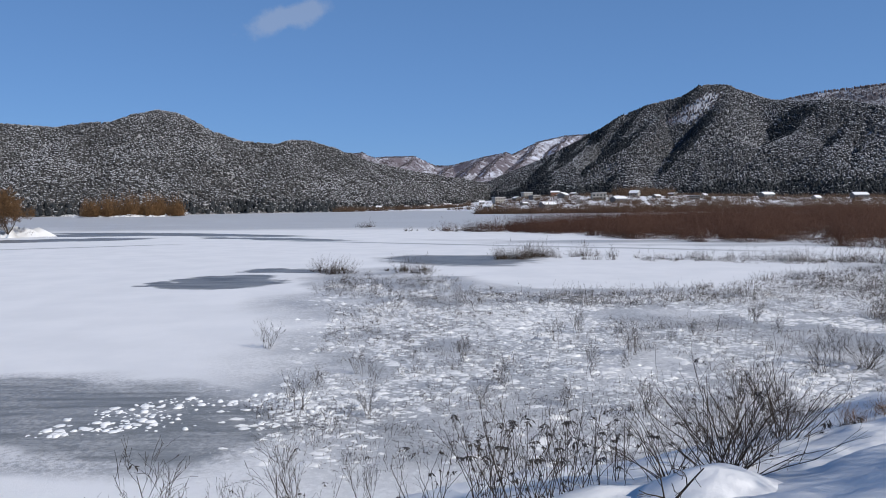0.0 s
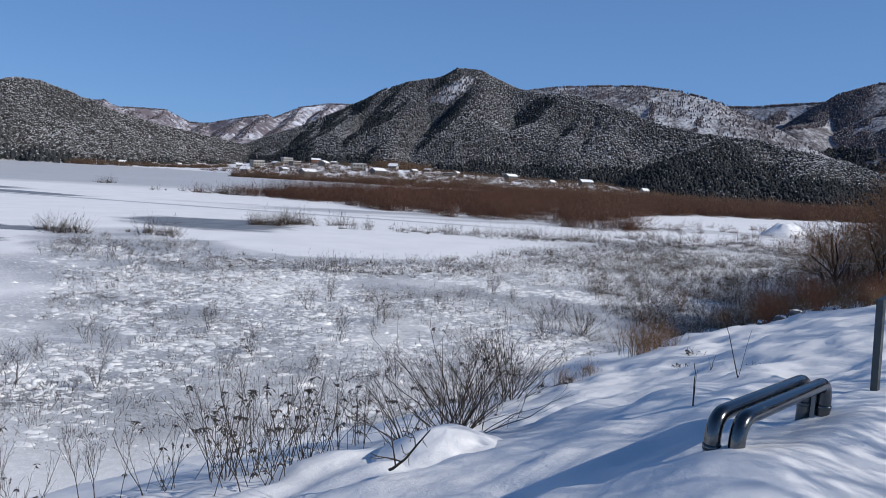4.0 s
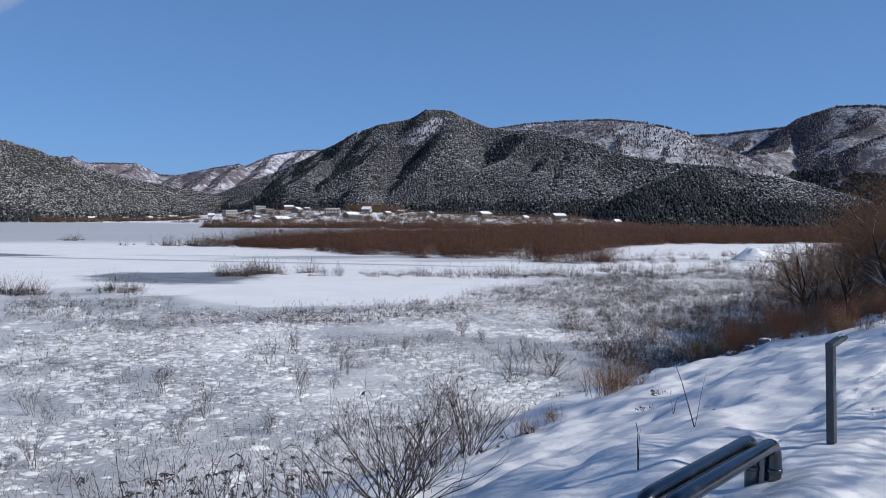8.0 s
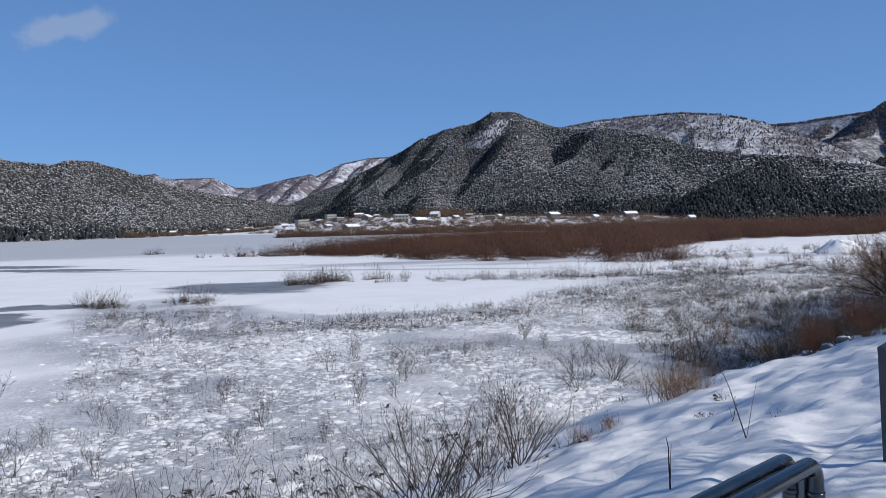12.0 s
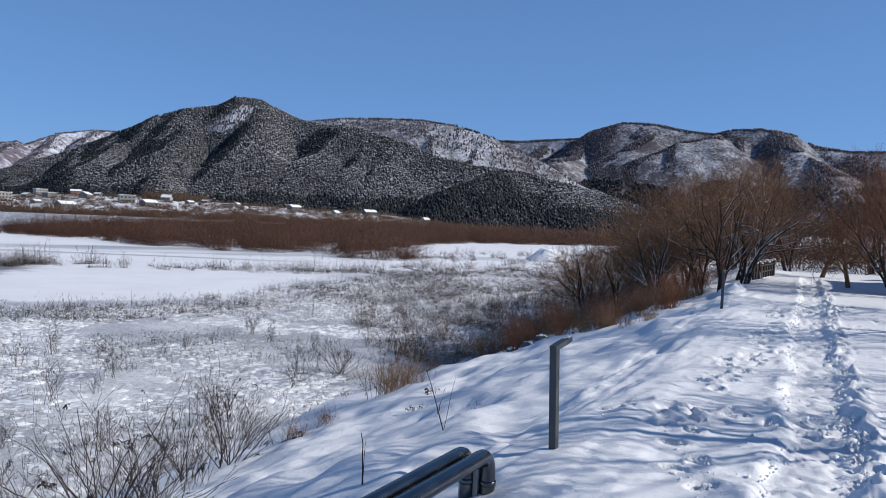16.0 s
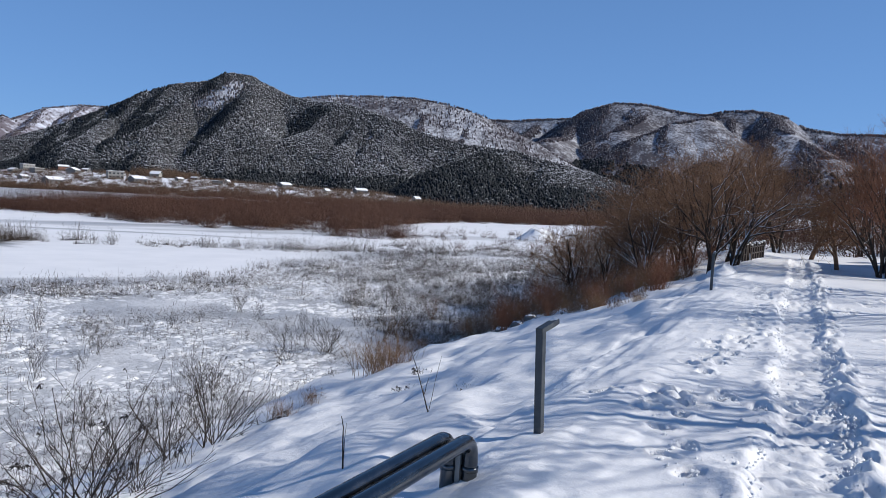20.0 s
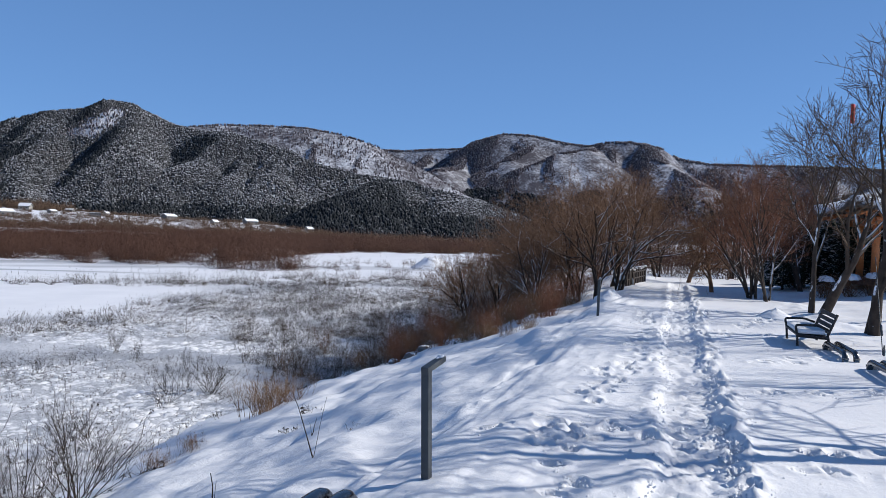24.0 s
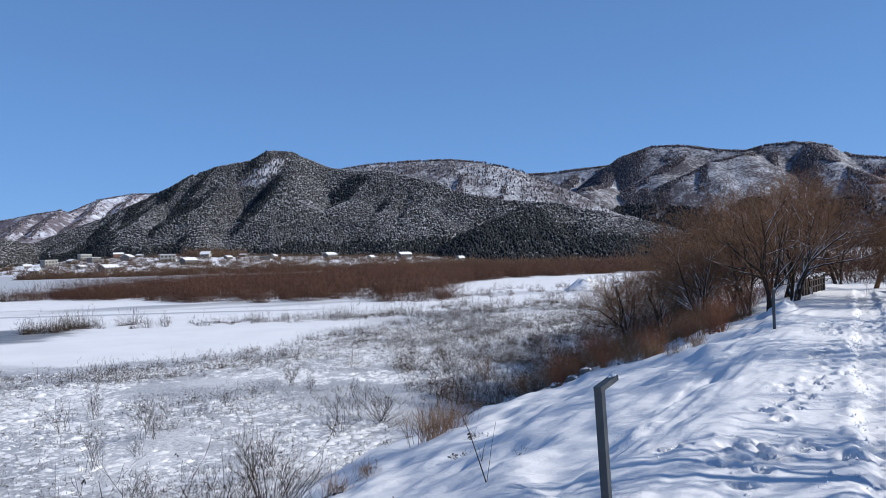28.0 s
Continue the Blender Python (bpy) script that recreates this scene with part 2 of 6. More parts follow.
def lake_material():
    """Ice under wind-packed snow, with bare grey and dark patches, a crack and slushy weed beds."""
    m, nt, b = material("lake_ice")
    p = place_of(nt)
    nz = nt.nodes.new("ShaderNodeTexNoise")
    nz.inputs["Scale"].default_value = 0.12
    nz.inputs["Detail"].default_value = 5.0
    nt.links.new(p, nz.inputs["Vector"])
    wild = vecs(nt, "MULTIPLY", vecs(nt, "SUBTRACT", nz.outputs["Color"], (0.5, 0.5, 0.5)), (7.0, 9.0, 0.0))
    nz2 = nt.nodes.new("ShaderNodeTexNoise")
    nz2.inputs["Scale"].default_value = 0.02
    nz2.inputs["Detail"].default_value = 4.0
    nt.links.new(p, nz2.inputs["Vector"])
    slow = vecs(nt, "ADD", wild, vecs(nt, "MULTIPLY", vecs(nt, "SUBTRACT", nz2.outputs["Color"], (0.5, 0.5, 0.5)), (40.0, 30.0, 0.0)))

    nz3 = nt.nodes.new("ShaderNodeTexNoise")
    nz3.inputs["Scale"].default_value = 0.7
    nz3.inputs["Detail"].default_value = 4.0
    nt.links.new(p, nz3.inputs["Vector"])
    torn = vecs(nt, "MULTIPLY", vecs(nt, "SUBTRACT", nz3.outputs["Color"], (0.5, 0.5, 0.5)), (4.5, 1.8, 0.0))

    def union(rows, warp, soft):
        out = None
        for r in rows:
            e = ramp(nt, ellipse(nt, p, *r, warp), -soft, soft)
            out = e if out is None else sums(nt, "MAXIMUM", out, e)
        return out
    streaky = noise_of(nt, vecs(nt, "MULTIPLY", p, (0.03, 0.12, 1.0)), 1.0, 5.0)
    fine = noise_of(nt, p, 7.0, 6.0, 0.78)
    frost = noise_of(nt, p, 26.0, 4.0, 0.7)
    # thin grey ice: the near weed bed, the shore band and the far open sheet
    grey = union(((20, 34, 30, 17, 30), (5, 24, 12, 9.5, 20), (-14, 19.2, 12, 4.6, 0), (9, 44, 20, 9, 12), (-3, 52, 7, 13, 20), (44, 50, 14, 16, 20)), wild, 0.15)
    far = ramp(nt, sums(nt, "ADD", vecs(nt, "DOT_PRODUCT", vecs(nt, "ADD", p, slow), (0.12, 1.0, 0.0)), sums(nt, "MULTIPLY", streaky, 26.0)), 168.0, 196.0)
    band = union(((48, 92, 42, 5.5, -14), (28, 102, 30, 4, -14)), slow, 0.3)
    dark = union(((-16.5, 53.5, 4.6, 4.2, 8), (-20.5, 52.5, 2.6, 1.3, 10), (-14, 62.5, 4.6, 2.6, 0), (1.5, 73, 8.5, 7.0, -38), (-58, 150, 36, 6, -28), (-30, 124, 17, 3.2, -32), (-70, 128, 18, 7, 10), (-78, 150, 22, 7, -8)), vecs(nt, "ADD", wild, torn), 0.17)
    dark = sums(nt, "MULTIPLY", dark, ramp(nt, noise_of(nt, vecs(nt, "MULTIPLY", p, (0.25, 1.1, 1.0)), 1.0, 5.0, 0.65), 0.30, 0.62, 1.0, 0.84))
    shore = union(((-15, 20.8, 11, 2.4, -4), (-9, 19, 6, 2.2, 0)), vecs(nt, "ADD", wild, torn), 0.2)
    shore = sums(nt, "MULTIPLY", shore, ramp(nt, noise_of(nt, vecs(nt, "MULTIPLY", p, (0.22, 1.7, 1.0)), 1.0, 6.0, 0.65), 0.35, 0.68, 1.0, 0.45))
    sheet = union(((13.5, 53.5, 11.8, 8.2, 3), (1.2, 60, 5, 4, 0)), wild, 0.12)
    # wind-blown crust over the weed bed, in patches
    crust = ramp(nt, sums(nt, "ADD", sums(nt, "MULTIPLY", noise_of(nt, p, 0.35, 5.0, 0.6), 0.7), sums(nt, "MULTIPLY", fine, 0.8)), 0.66, 0.86)
    snow = sums(nt, "SUBTRACT", 1.0, sums(nt, "MULTIPLY", grey, sums(nt, "SUBTRACT", 0.97, sums(nt, "MULTIPLY", crust, 0.58))))
    snow = sums(nt, "MINIMUM", snow, sums(nt, "SUBTRACT", 1.0, sums(nt, "MULTIPLY", far, ramp(nt, streaky, 0.2, 0.8, 0.9, 0.6))))
    snow = sums(nt, "MINIMUM", snow, sums(nt, "SUBTRACT", 1.0, sums(nt, "MULTIPLY", band, ramp(nt, streaky, 0.3, 0.6, 0.1, 0.9))))
    snow = sums(nt, "MAXIMUM", snow, sheet)
    snow = sums(nt, "MULTIPLY", snow, sums(nt, "SUBTRACT", 1.0, sums(nt, "MULTIPLY", shore, 0.8)))
    snow = sums(nt, "MULTIPLY", snow, sums(nt, "SUBTRACT", 1.0, dark))
    # one long crack across the snow sheet
    sep = nt.nodes.new("ShaderNodeSeparateXYZ")
    nt.links.new(vecs(nt, "ADD", p, vecs(nt, "MULTIPLY", slow, (0.15, 0.15, 0.0))), sep.inputs[0])
    line = sums(nt, "ABSOLUTE", sums(nt, "SUBTRACT", sep.outputs[1], sums(nt, "ADD", 100.5, sums(nt, "MULTIPLY", sep.outputs[0], -0.58))))
    crack = sums(nt, "MULTIPLY", ramp(nt, line, 1.5, 0.7), sums(nt, "MULTIPLY", ramp(nt, sep.outputs[0], 44.0, 24.0), ramp(nt, sep.outputs[0], -34.0, -24.0)))
    line2 = sums(nt, "ABSOLUTE", sums(nt, "SUBTRACT", sep.outputs[1], sums(nt, "ADD", 127.0, sums(nt, "MULTIPLY", sep.outputs[0], 0.43))))
    crack2 = sums(nt, "MULTIPLY", ramp(nt, line2, 1.5, 0.7), ramp(nt, sep.outputs[0], -36.0, -46.0))
    crack = sums(nt, "MAXIMUM", crack, crack2)
    snow = sums(nt, "MULTIPLY", snow, sums(nt, "SUBTRACT", 1.0, sums(nt, "MULTIPLY", crack, 0.92)))
    ice = mixed(nt, ramp(nt, sums(nt, "ADD", sums(nt, "MULTIPLY", fine, 0.5), sums(nt, "MULTIPLY", frost, 0.5)), 0.32, 0.68), (0.34, 0.35, 0.37), (0.50, 0.51, 0.53))
    ice = mixed(nt, dark, ice, (0.098, 0.105, 0.115))
    ice = mixed(nt, shore, ice, (0.17, 0.18, 0.185))
    cover = mixed(nt, ramp(nt, noise_of(nt, p, 0.25, 4.0), 0.3, 0.7), (0.80, 0.81, 0.84), (0.87, 0.875, 0.90))
    feed(nt, b.inputs["Base Color"], mixed(nt, snow, ice, cover))
    feed(nt, b.inputs["Roughness"], ramp(nt, snow, 0.0, 0.8, 0.42, 0.8))
    b.inputs["Specular IOR Level"].default_value = 0.3
    h = sums(nt, "ADD", sums(nt, "MULTIPLY", snow, 0.6), sums(nt, "ADD", sums(nt, "MULTIPLY", fine, 0.5), sums(nt, "MULTIPLY", frost, 0.25)))
    bump(nt, b, h, 0.5, 0.06)
    return m


M_SNOW = snow_material("snow")
M_LAKE = lake_material()
M_LAND = hill_material("village_land", (0.10, 0.075, 0.06), 0.9, 0.12)
M_HILL = hill_material("forest_floor", (0.088, 0.080, 0.078), 0.6, 0.6, 0.4, (0.62, 0.63, 0.67))
M_HILL_BARE = hill_material("bare_wood_floor", (0.082, 0.075, 0.085), 0.58, 0.22, 0.6, (0.62, 0.64, 0.69), 0.12)
# snow and litter of the far ridge painted paler and bluer, as distance haze
M_HILL_HAZY = hill_material("hazy_snowy_slope", (0.15, 0.13, 0.15), 0.5, 0.06, 0.5, (0.66, 0.70, 0.80), 0.3)
M_FIR = fir_material("snowy_pine", (0.060, 0.062, 0.067), -0.03)
M_FIR_SNOWY = fir_material("snow_laden_pine", (0.060, 0.060, 0.062), -0.03)
# dark pines; also planted on sunless slopes, so their colour paints the shade
M_FIR_DARK_SHADE = fir_material("dark_shade_pine", (0.033, 0.037, 0.041), -0.26)
M_BARE = fir_material("bare_wood", (0.125, 0.108, 0.118), -0.12)
M_BARK = bark_material("grey_bark", (0.048, 0.036, 0.029), 0.75)
M_BARK_PALE = bark_material("pale_bark", (0.055, 0.042, 0.034), 0.55)
M_TWIG = bark_material("brown_twig", (0.21, 0.118, 0.068), 0.0)
M_TWIG_GREY = bark_material("grey_twig", (0.095, 0.062, 0.042), 0.0)
M_TWIG_RED = bark_material("red_twig", (0.23, 0.105, 0.062), 0.0)
M_WEED = bark_material("dry_weed", (0.062, 0.047, 0.036), 0.05)
M_STALK = bark_material("straw_stalk", (0.25, 0.15, 0.078), 0.1)
M_LEAF = plain("withered_leaf", (0.042, 0.035, 0.03), 0.7, vary=0.4, scale=30)
M_THICKET = thicket_material("willow_thicket", (0.082, 0.042, 0.031), (0.115, 0.062, 0.043))
M_REED = thicket_material("reed_belt", (0.10, 0.065, 0.045), (0.15, 0.10, 0.07))
M_OLIVE = thicket_material("islet_willow", (0.20, 0.115, 0.055), (0.14, 0.08, 0.042))
M_STEEL = plain("stainless_steel", (0.15, 0.155, 0.16), 0.2, 1.0, 0.12, 5.0)
M_POST = plain("galvanised_post", (0.062, 0.070, 0.076), 0.5, 0.2, 0.2, 12.0)
M_IRON = plain("black_iron", (0.02, 0.021, 0.024), 0.5, 0.3, 0.2, 10.0)
M_SLAT = plain("dark_slat", (0.035, 0.03, 0.03), 0.55, 0.0, 0.3, 14.0, 0.002)
M_WOOD = plain("orange_timber", (0.50, 0.17, 0.05), 0.55, 0.0, 0.3, 3.0, 0.004)
M_WOOD_RED = plain("red_brown_timber", (0.12, 0.05, 0.035), 0.55, 0.0, 0.25, 3.0, 0.004)
M_FENCE = plain("dark_fence_timber", (0.032, 0.022, 0.018), 0.7, 0.0, 0.3, 6.0, 0.003)
M_STONE = plain("grey_stone", (0.2, 0.19, 0.18), 0.8, 0.0, 0.25, 5.0, 0.01)
M_TILE = plain("roof_tile", (0.075, 0.08, 0.085), 0.6, 0.0, 0.25, 4.0, 0.01)
M_WALL = plain("pale_render", (0.36, 0.34, 0.31), 0.8, 0.0, 0.12, 0.6)
M_WALL_GREY = plain("grey_render", (0.17, 0.16, 0.155), 0.8, 0.0, 0.15, 0.6)
M_WALL_BRICK = plain("brown_brick_wall", (0.25, 0.12, 0.08), 0.8, 0.0, 0.2, 0.9)
M_GLASS = plain("dark_window", (0.03, 0.035, 0.045), 0.15, 0.0, 0.2, 1.0)
M_WIRE = plain("guy_wire", (0.12, 0.12, 0.12), 0.45, 0.7, 0.1, 20.0)
M_LANTERN = plain("red_ribbon", (0.5, 0.04, 0.02), 0.6, 0.0, 0.15, 8.0)


# ---- geometry helpers ----
DU, DV = np.array((0.883, 0.469)), np.array((-0.469, 0.883))   # along the path, and from it towards the lake
LAKE_Z = -3.9


def xy(u, v):
    return u * DU[0] + v * DV[0], u * DU[1] + v * DV[1]


def hashed(ix, iy, seed):
    n = np.sin(ix * 127.1 + iy * 311.7 + seed * 74.7) * 43758.5453
    return n - np.floor(n)


def value_noise(x, y, seed=0):
    ix, iy = np.floor(x), np.floor(y)
    fx, fy = x - ix, y - iy
    fx, fy = fx * fx * (3 - 2 * fx), fy * fy * (3 - 2 * fy)
    a, b = hashed(ix, iy, seed), hashed(ix + 1, iy, seed)
    c, d = hashed(ix, iy + 1, seed), hashed(ix + 1, iy + 1, seed)
    return (a + (b - a) * fx) * (1 - fy) + (c + (d - c) * fx) * fy


def fbm(x, y, seed=0, octaves=4):
    out, amp = 0.0, 0.5
    for k in range(octaves):
        out = out + amp * value_noise(x * 2 ** k, y * 2 ** k, seed + k)
        amp *= 0.5
    return out


def mesh_of(name, verts, faces, mat, smooth=False):
    me = bpy.data.meshes.new(name)
    verts = np.asarray(verts, np.float32).reshape(-1, 3)
    if isinstance(faces, np.ndarray):
        n, k = faces.shape
        me.vertices.add(len(verts))
        me.vertices.foreach_set("co", verts.ravel())
        me.loops.add(n * k)
        me.loops.foreach_set("vertex_index", faces.astype(np.int32).ravel())
        me.polygons.add(n)
        me.polygons.foreach_set("loop_start", np.arange(0, n * k, k, dtype=np.int32))
        me.update(calc_edges=True)
    else:
        me.from_pydata([tuple(v) for v in verts.tolist()], [], faces)
    if smooth:
        me.polygons.foreach_set("use_smooth", np.ones(len(me.polygons), bool))
    me.materials.append(mat)
    return me


def thing(name, label, category, at=(0, 0, 0), turn=0.0, group="", kind=""):
    ob = new(name)
    ob.matrix_basis = pose(*at, 0, 0, turn)
    ob.empty_display_size = 0.1
    return tagged(ob, label, category, group, kind)


def part(name, data, mat, parent, label=""):
    """Links a bmesh or a mesh as one part under a thing."""
    if isinstance(data, bmesh.types.BMesh):
        me = bpy.data.meshes.new(name)
        bmesh.ops.recalc_face_normals(data, faces=data.faces)
        data.to_mesh(me)
        data.free()
        me.materials.append(mat)
        data = me
    ob = new(name, data)
    ob.parent = parent
    return tagged(ob, label)


def solo(name, data, label, category, group="", kind=""):
    return tagged(new(name, data), label, category, group, kind)


def box(bm, x0, x1, y0, y1, z0, z1, bevel=0.0, turn=None):
    made = bmesh.ops.create_cube(bm, size=1.0)["verts"]
    m = Matrix.Translation(((x0 + x1) / 2, (y0 + y1) / 2, (z0 + z1) / 2)) @ Matrix.Diagonal((x1 - x0, y1 - y0, z1 - z0, 1))
    bmesh.ops.transform(bm, matrix=(turn @ m) if turn else m, verts=made)
    if bevel:
        edges = list({e for v in made for e in v.link_edges})
        bmesh.ops.bevel(bm, geom=edges, offset=bevel, segments=2, affect="EDGES", profile=0.6)
    return bm


def boxed(*args, bevel=0.0):
    return box(bmesh.new(), *args, bevel=bevel)


def tubes(P, R, sides=3):
    """Tapered tubes: P strands x points x 3, R strands x points. Vertices and faces."""
    P, R = np.asarray(P, float), np.asarray(R, float)
    S, K, _ = P.shape
    t = P[:, -1] - P[:, 0]
    t /= np.linalg.norm(t, axis=1, keepdims=True) + 1e-9
    ref = np.where(np.abs(t[:, 2:3]) > 0.8, np.array([[1.0, 0, 0]]), np.array([[0, 0, 1.0]]))
    a = np.cross(t, ref)
    a /= np.linalg.norm(a, axis=1, keepdims=True) + 1e-9
    b = np.cross(t, a)
    ang = np.arange(sides) * 2 * np.pi / sides
    ring = a[:, None, None] * np.cos(ang)[None, None, :, None] + b[:, None, None] * np.sin(ang)[None, None, :, None]
    V = P[:, :, None] + ring * R[:, :, None, None]
    base = (np.arange(S) * K * sides)[:, None, None]
    k = (np.arange(K - 1) * sides)[None, :, None]
    j = np.arange(sides)[None, None, :]
    j2 = (j + 1) % sides
    F = np.stack([base + k + j, base + k + j2, base + k + sides + j2, base + k + sides + j], -1).reshape(-1, 4)
    return V.reshape(-1, 3), F


def spikes(base, tip, radius):
    """Three-sided thorns from base to tip (N x 3 each), radius N."""
    base, tip, radius = np.asarray(base, float), np.asarray(tip, float), np.asarray(radius, float)
    n = len(base)
    t = tip - base
    t /= np.linalg.norm(t, axis=1, keepdims=True) + 1e-9
    ref = np.where(np.abs(t[:, 2:3]) > 0.8, np.array([[1.0, 0, 0]]), np.array([[0, 0, 1.0]]))
    a = np.cross(t, ref)
    a /= np.linalg.norm(a, axis=1, keepdims=True) + 1e-9
    b = np.cross(t, a)
    V = np.empty((n, 4, 3))
    for k in range(3):
        w = 2 * np.pi * k / 3
        V[:, k] = base + (a * np.cos(w) + b * np.sin(w)) * radius[:, None]
    V[:, 3] = tip
    i = np.arange(n)[:, None] * 4
    F = np.concatenate([i + np.array([[0, 1, 3]]), i + np.array([[1, 2, 3]]), i + np.array([[2, 0, 3]])])
    return V.reshape(-1, 3), F


def lumps(centre, size, flat, rng, sides=6):
    """Low uneven domes: N centres, sizes, and height shares."""
    centre, size, flat = np.asarray(centre, float), np.asarray(size, float), np.asarray(flat, float)
    n = len(centre)
    ang = np.arange(sides) * 2 * np.pi / sides
    turn = rng.uniform(0, 6.28, (n, 1))
    stretch = rng.uniform(0.55, 1.0, (n, 1))
    r0 = size[:, None] * rng.uniform(0.75, 1.25, (n, sides))
    V = np.empty((n, 2 * sides + 1, 3))
    for row, (k, z) in enumerate(((1.0, -0.15), (0.72, 0.7))):
        lx, ly = np.cos(ang) * r0 * k, np.sin(ang) * r0 * k * stretch
        V[:, row * sides:(row + 1) * sides, 0] = centre[:, :1] + lx * np.cos(turn) - ly * np.sin(turn)
        V[:, row * sides:(row + 1) * sides, 1] = centre[:, 1:2] + lx * np.sin(turn) + ly * np.cos(turn)
        V[:, row * sides:(row + 1) * sides, 2] = centre[:, 2:] + size[:, None] * flat[:, None] * (z + rng.uniform(-0.15, 0.15, (n, sides)))
    V[:, -1] = centre
    V[:, -1, 2] += size * flat
    F = []
    for j in range(sides):
        j2 = (j + 1) % sides
        F += [[j, j2, sides + j2], [j, sides + j2, sides + j], [sides + j, sides + j2, 2 * sides]]
    F = np.array(F)
    return V.reshape(-1, 3), (np.arange(n)[:, None, None] * (2 * sides + 1) + F[None]).reshape(-1, 3)


def flakes(centre, size, flat, rng, sides=5):
    """Thin ragged clods: N centres, sizes and height shares, one rim and one peak each."""
    n = len(centre)
    ang = np.arange(sides) * 2 * np.pi / sides + rng.uniform(0, 6.28, (n, 1))
    r = size[:, None] * rng.uniform(0.5, 1.4, (n, sides))
    V = np.empty((n, sides + 1, 3))
    V[:, :sides, 0] = centre[:, :1] + np.cos(ang) * r * 1.25
    V[:, :sides, 1] = centre[:, 1:2] + np.sin(ang) * r * 0.8
    V[:, :sides, 2] = centre[:, 2:] - 0.01
    V[:, -1] = centre
    V[:, -1, :2] += rng.normal(0, 0.2, (n, 2)) * size[:, None]
    V[:, -1, 2] += size * flat
    F = np.array([[j, (j + 1) % sides, sides] for j in range(sides)])
    return V.reshape(-1, 3), (np.arange(n)[:, None, None] * (sides + 1) + F[None]).reshape(-1, 3)


def sweep(points, radius, sides=10):
    """A round bar along a bent line."""
    pts = [Vector(p) for p in points]
    bm, rings = bmesh.new(), []
    side = None
    for i, p in enumerate(pts):
        d = (pts[min(i + 1, len(pts) - 1)] - pts[max(i - 1, 0)]).normalized()
        if side is None:
            side = d.orthogonal().normalized()
        side = (side - d * side.dot(d)).normalized()
        up = d.cross(side)
        rings.append([bm.verts.new(p + (side * math.cos(6.28318 * k / sides) + up * math.sin(6.28318 * k / sides)) * radius) for k in range(sides)])
    for a, b in zip(rings, rings[1:]):
        for k in range(sides):
            f = bm.faces.new((a[k], a[(k + 1) % sides], b[(k + 1) % sides], b[k]))
            f.smooth = True
    bm.faces.new(rings[0])
    bm.faces.new(rings[-1])
    return bm


def rounded(corners, radius, steps=6):
    """A line through corners with each inner corner rounded off."""
    pts = [Vector(c) for c in corners]
    out = [pts[0]]
    for a, b, c in zip(pts, pts[1:], pts[2:]):
        p, q = b + (a - b).normalized() * radius, b + (c - b).normalized() * radius
        for k in range(steps + 1):
            t = k / steps
            out.append(p * (1 - t) ** 2 + b * 2 * t * (1 - t) + q * t * t)
    return out + [pts[-1]]


# ---- ground ----
rg = np.random.default_rng(7)
PRINTS = []
# the deep row of steps beside the trodden lane
for k in range(85):
    PRINTS.append((3.0 + k * 0.31 + rg.normal() * 0.08, -0.6 + 0.03 * math.sin(k * 0.4) + rg.normal() * 0.04, 0.14, 0.065, -0.06, rg.uniform(-0.3, 0.3)))
# single tracks that leave the lane
for u0, v0, du, dv, n in ((9.0, 0.9, 0.12, -0.30, 6), (9.6, 0.1, -0.10, 0.27, 7), (12.6, 1.0, 0.3, -0.17, 5), (15.5, 0.7, 0.32, -0.05, 9), (8.7, -1.0, 0.10, -0.34, 10),
                          (9.4, -1.1, 0.1, -0.33, 9), (12.0, -1.0, 0.16, -0.32, 7), (14.4, -1.2, 0.22, -0.26, 6), (18.5, 0.5, 0.33, 0.02, 12), (7.2, 0.6, 0.33, 0.06, 8), (10.6, 0.9, 0.35, -0.04, 6),
                          (19.5, -1.4, 0.3, -0.1, 10), (5.5, -1.6, 0.33, -0.06, 9), (13.0, 0.55, 0.34, 0.0, 10)):
    for k in range(n):
        PRINTS.append((u0 + du * k + rg.normal() * 0.05, v0 + dv * k + (0.09 if k % 2 else -0.09) + rg.normal() * 0.03,
                       0.10 + rg.uniform(0, 0.05), 0.05 + rg.uniform(0, 0.025), -rg.uniform(0.05, 0.10), rg.uniform(-1.5, 1.5)))


for k in range(9):
    u0, v0, w = rg.uniform(6.5, 22), rg.uniform(-2.6, 1.2), rg.uniform(-0.5, 0.5)
    for q in range(rg.integers(4, 10)):
        PRINTS.append((u0 + q * 0.3 * math.cos(w), v0 + q * 0.3 * math.sin(w) + (0.07 if q % 2 else -0.07), 0.11, 0.05, -rg.uniform(0.03, 0.08), w + rg.normal() * 0.3))


